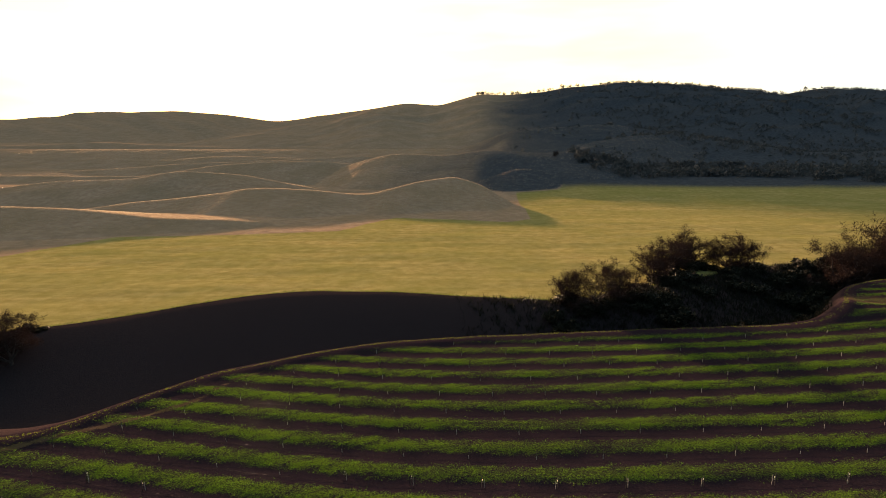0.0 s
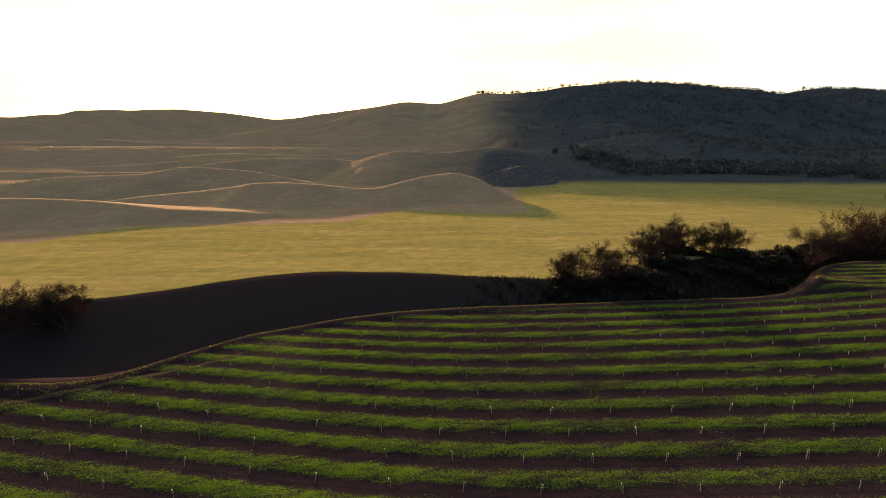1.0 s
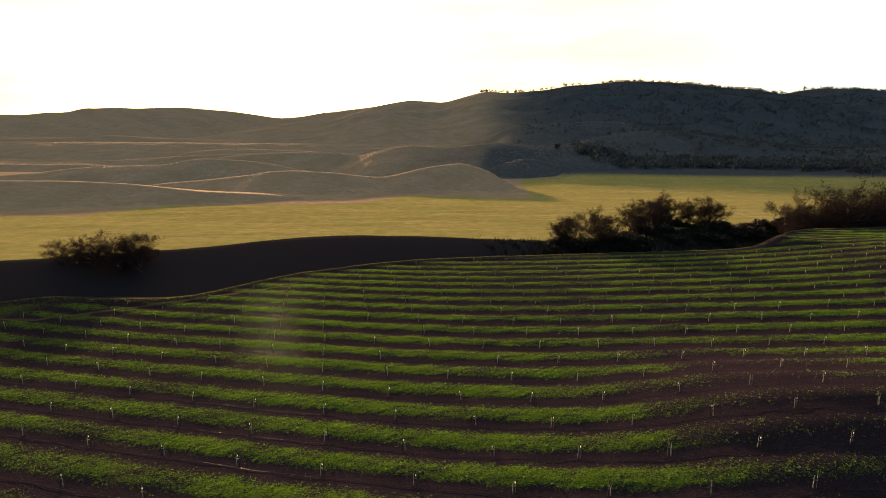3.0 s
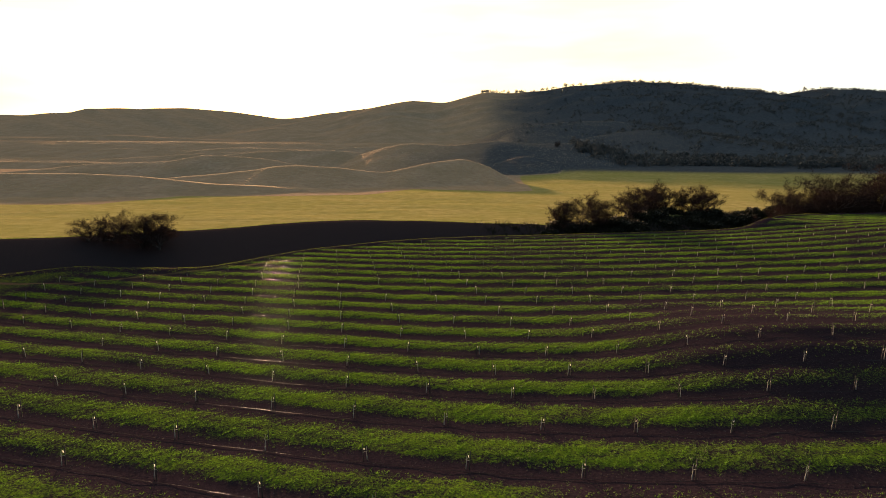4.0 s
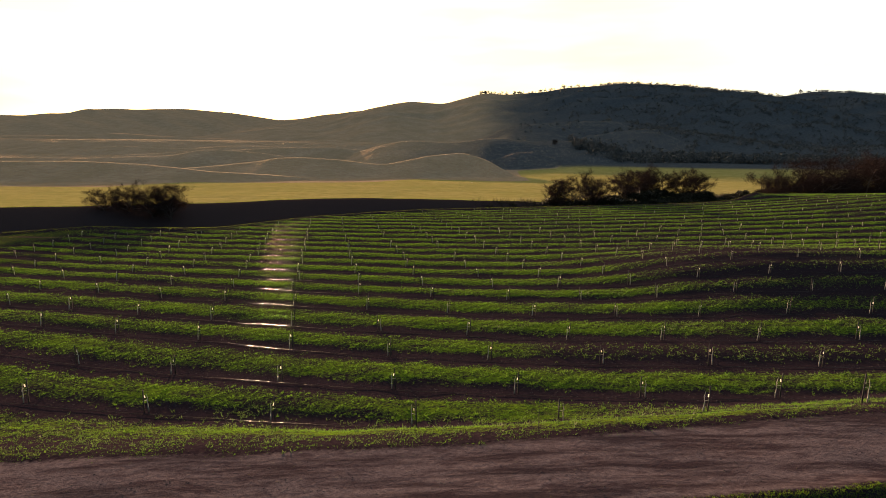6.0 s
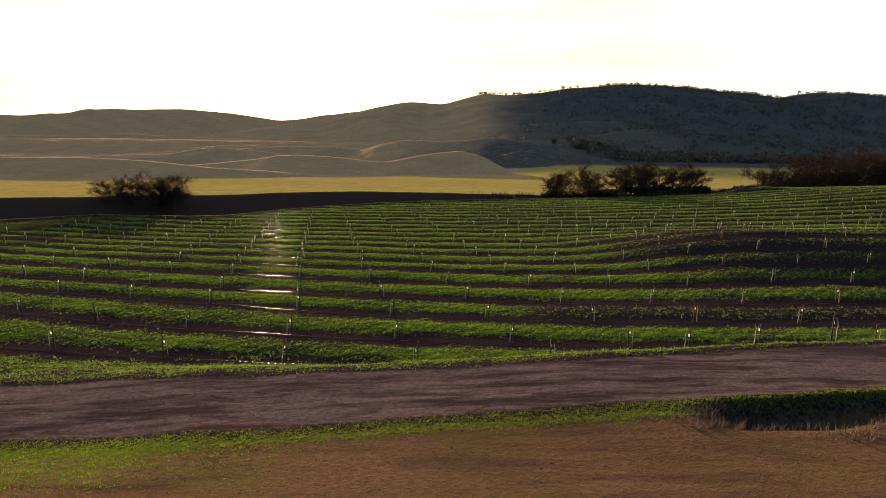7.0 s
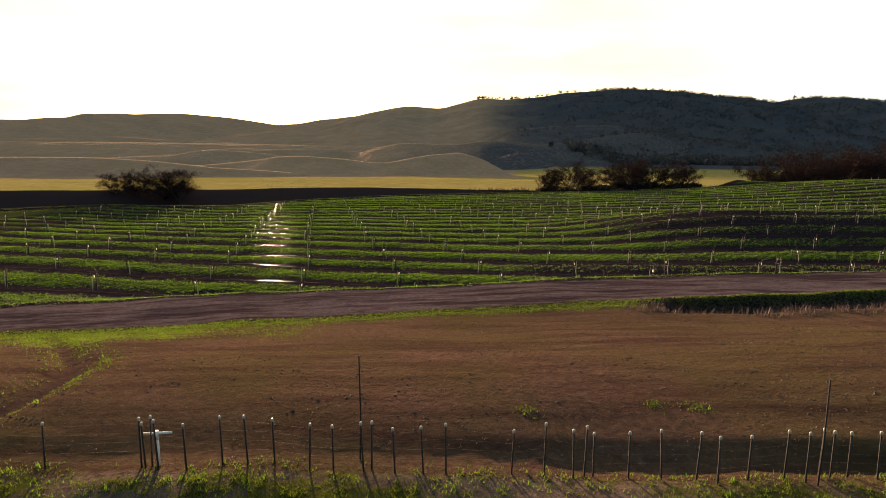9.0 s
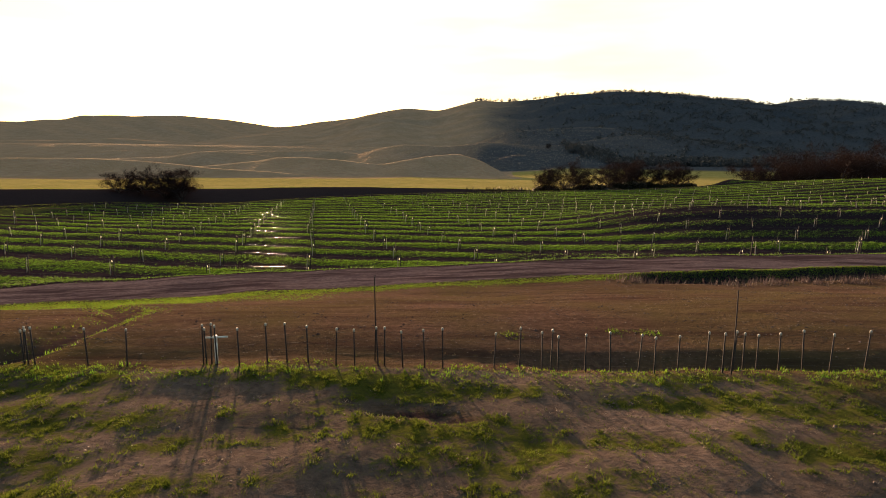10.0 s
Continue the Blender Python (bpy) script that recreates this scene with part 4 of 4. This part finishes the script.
# ---- orchard: young trees on stakes, drip hoses ----
def young_tree(seed):
    """A pale sapling in a white guard, tied to a dark steel stake."""
    rnd = random.Random(seed)
    tree = tagged(new("young_tree"), "pale bare sapling with plastic guard tied to a dark stake", "sapling", "orchard saplings")
    bm = bmesh.new()
    lean = rnd.uniform(-0.03, 0.03)
    tube(bm, [Vector((0.12, 0, -0.25)), Vector((0.12 + lean * 0.5, 0, 0.8)), Vector((0.12 + lean, 0, 1.6))], [0.042, 0.040, 0.038], 6)
    part("stake", bm, M_STAKE, tree)
    bm = bmesh.new()
    b = rnd.uniform(-0.05, 0.03)
    x0 = -0.16 + rnd.uniform(-0.04, 0.04)
    tube(bm, [Vector((x0, 0, -0.05)), Vector((x0 + b, 0, 0.35)), Vector((x0 + 0.03, rnd.uniform(-0.03, 0.03), 0.7)), Vector((x0 + 0.01, 0.02, 1.0)), Vector((x0 + 0.06, 0, 1.3))], [0.030, 0.028, 0.024, 0.018, 0.008], 6)
    for k in range(rnd.randint(1, 3)):
        z = rnd.uniform(0.6, 1.05)
        p = Vector((x0 + 0.02, 0, z))
        tube(bm, [p, p + Vector((rnd.uniform(-0.12, 0.1), rnd.uniform(-0.1, 0.1), rnd.uniform(0.06, 0.16)))], [0.01, 0.004], 4)
    part("trunk", bm, M_TRUNK, tree)
    bm = bmesh.new()
    h = rnd.uniform(0.3, 0.45)
    tube(bm, [Vector((x0, 0, 0.0)), Vector((x0 + b * 0.8, 0, 0.3)), Vector((x0 + b, 0, h))], [0.040, 0.038, 0.036], 8)
    part("trunk_guard", bm, M_GUARD, tree, "pale plastic sleeve")
    bm = bmesh.new()
    z = rnd.uniform(0.7, 0.85)
    tube(bm, [Vector((x0 + 0.05, -0.03, z - 0.02)), Vector((0.02, -0.045, z)), Vector((0.11, -0.04, z)), Vector((0.165, 0.0, z)), Vector((0.11, 0.04, z))], [0.013] * 5, 6)
    part("tie", bm, M_TIE, tree, "pale loop of tie tape")
    bm = bmesh.new()
    turn = Matrix.Translation((0.03, -0.05, z + rnd.uniform(0.25, 0.4))) @ Matrix.Rotation((0.1, 0.5, -0.4, 1.3)[seed % 4], 4, "Z") @ Matrix.Rotation(rnd.uniform(-0.25, 0.25), 4, "Y")
    bmesh.ops.create_cube(bm, size=1.0, matrix=turn @ Matrix.Diagonal((0.07, 0.005, 0.18, 1)))
    for v in bm.verts:
        v.co.y += 0.4 * (v.co.x - 0.03) ** 2
    part("tape_flag", bm, M_TAPE, tree, "loose end of white tape")
    return tree


kinds = [young_tree(k) for k in range(4)]
rnd = random.Random(17)
far_x, far_y = [], []
count = 0
for k in range(-1, 22):
    off = -1.6 - 1.35 * k - 0.5 * min(max(k - 2, 0), 2)
    cols = np.arange(-16, 22) * TREE_STEP
    cols = cols + off % TREE_STEP + np.array([rnd.uniform(-0.25, 0.25) for _ in cols])
    rows = row_y(k, cols)
    inside = (orchard_mask(cols, rows) > 0.5) & (np.abs(cols + 5) < 26 + 0.95 * (rows + 66))
    for x, y in zip(cols[inside].tolist(), rows[inside].tolist()):
        if rnd.random() < 0.04:
            continue
        if y < 62 and count < 300:
            count += 1
            copy_thing(kinds[rnd.randrange(4)], Matrix.LocRotScale(at_ground(x, y), Euler((rnd.uniform(-0.025, 0.025), rnd.uniform(-0.025, 0.025), rnd.choice((0, 0, 3.14)) + rnd.uniform(-0.6, 0.6))), (1, 1, rnd.uniform(0.88, 1.08))))
        else:
            far_x.append(x)
            far_y.append(y)
for src in kinds:
    for o in (*src.children_recursive, src):
        bpy.data.objects.remove(o)
bm, bm2 = bmesh.new(), bmesh.new()
for x, y in zip(far_x, far_y):
    p = at_ground(x, y)
    tube(bm, [p, p + Vector((rnd.uniform(-0.08, 0.08), 0, 1.55))], [0.04, 0.03], 4)
    tube(bm2, [p, p + Vector((-0.03, 0, rnd.uniform(0.4, 0.8)))], [0.045, 0.04], 5)
tagged(part("far_sapling_stakes", bm, M_STAKE), "thin stakes in the far orchard rows", "stakes", kind="stuff")
tagged(part("far_sapling_guards", bm2, M_GUARD), "white sapling guards in the far orchard rows", "tree guards", kind="stuff")

rnd = random.Random(23)
for k in range(-1, 19):
    bm = bmesh.new()
    hx = np.arange(-75, 95, 2.6)
    hy = row_y(k, hx) - 0.35 + np.array([rnd.uniform(-0.02, 0.02) for _ in hx])
    hz = ground_height(hx, hy) + 0.035 + np.array([rnd.uniform(0, 0.02) for _ in hx])
    inside = (orchard_mask(hx, hy) > 0.5) & (np.abs(hx + 5) < 26 + 0.95 * (hy + 66))
    pts = [Vector(p) for p in np.stack([hx, hy, hz], -1)[inside].tolist()]
    if len(pts) > 3:
        tube(bm, pts, [0.012 if k < 7 else 0.007] * len(pts), 10)
        tagged(part("drip_hose", bm, M_HOSE), "black glossy drip hose lying along an orchard row", "hose", "drip hoses")


# ---- fence, standpipe, rods ----
def fence():
    thing = tagged(new("wire_fence"), "low wire fence on dark steel posts with pale caps", "fence")
    rnd = random.Random(31)
    xs = [-15.99, -15.91, -15.79, -15.61, -14.55, -13.65, -11.89, -11.81, -11.73, -11.54, -11.05, -10.47, -10.02, -9.56, -8.92, -8.49, -7.97, -7.84, -7.42, -6.93, -6.54, -5.41,
          -4.84, -4.36, -4.15, -3.97, -3.38, -2.84, -2.2, -1.9, -1.39, -0.74, -0.43, -0.15, 0.1, 0.42, 0.83, 1.41, 1.96]
    xs = [-16.8 - 0.7 * k for k in range(24)][::-1] + xs + [2.8 + 0.65 * k for k in range(22)]
    wires = [[] for _ in range(5)]
    for x in xs:
        y = float(fence_y(x)) + rnd.uniform(-0.12, 0.12)
        foot = at_ground(x, y, -0.15)
        h = rnd.uniform(0.78, 0.93) + 0.15
        tip = foot + Vector((rnd.uniform(-0.05, 0.05), rnd.uniform(-0.04, 0.04), h))
        bm = bmesh.new()
        tube(bm, [foot, tip], [0.017, 0.015], 6)
        d = (tip - foot).normalized()
        for k in range(4):                      # studs of a steel T post
            q = foot + d * (h * (0.35 + 0.16 * k))
            tube(bm, [q + Vector((0, -0.02, 0)), q + Vector((0, -0.035, 0))], [0.012, 0.01], 4)
        post = part("post", bm, M_POST, thing)
        bm = bmesh.new()
        tube(bm, [tip - d * 0.035, tip + d * 0.01, tip + d * 0.03], [0.025, 0.027, 0.014], 7)
        part("cap", bm, M_CAP, post, "pale plastic cap")
        for k in range(5):
            wires[k].append(foot + d * (h * (0.28 + 0.165 * k)) + Vector((0, -0.03, 0)))
    for pts in wires:
        bm = bmesh.new()
        tube(bm, pts, [0.0012] * len(pts), 4)
        part("wire", bm, M_WIRE, thing, "thin galvanised wire")
    return thing


fence()


def standpipe():
    thing = tagged(new("standpipe"), "white plastic water standpipe with a cross bar beside the fence", "standpipe")
    foot = at_ground(-11.62, -54.45, -0.1)
    bm = bmesh.new()
    tube(bm, [foot, foot + Vector((0, 0, 0.66))], [0.034, 0.032], 10)
    part("riser", bm, M_PIPE, thing)
    bm = bmesh.new()
    tube(bm, [foot + Vector((-0.24, 0, 0.70)), foot + Vector((0.26, 0.02, 0.72))], [0.022, 0.022], 8)
    part("cross_bar", bm, M_PIPE, thing)
    bm = bmesh.new()
    tube(bm, [foot + Vector((0, 0, 0.60)), foot + Vector((0, 0, 0.76))], [0.038, 0.038], 10)
    part("valve", bm, M_PIPE, thing)
    return thing


standpipe()
for x, y, h in ((-8.1, -54.2, 1.95), (-0.29, -54.95, 1.9), (-2.2, -30.5, 1.6)):
    bm = bmesh.new()
    foot = at_ground(x, y, -0.2)
    tube(bm, [foot, foot + Vector((0.02, 0, h * 0.5)), foot + Vector((0.0, 0, h + 0.2))], [0.016, 0.015, 0.012], 6)
    rod = tagged(part("marker_rod", bm, M_STAKE), "thin upright steel marker rod near the fence", "rod", "marker rods")
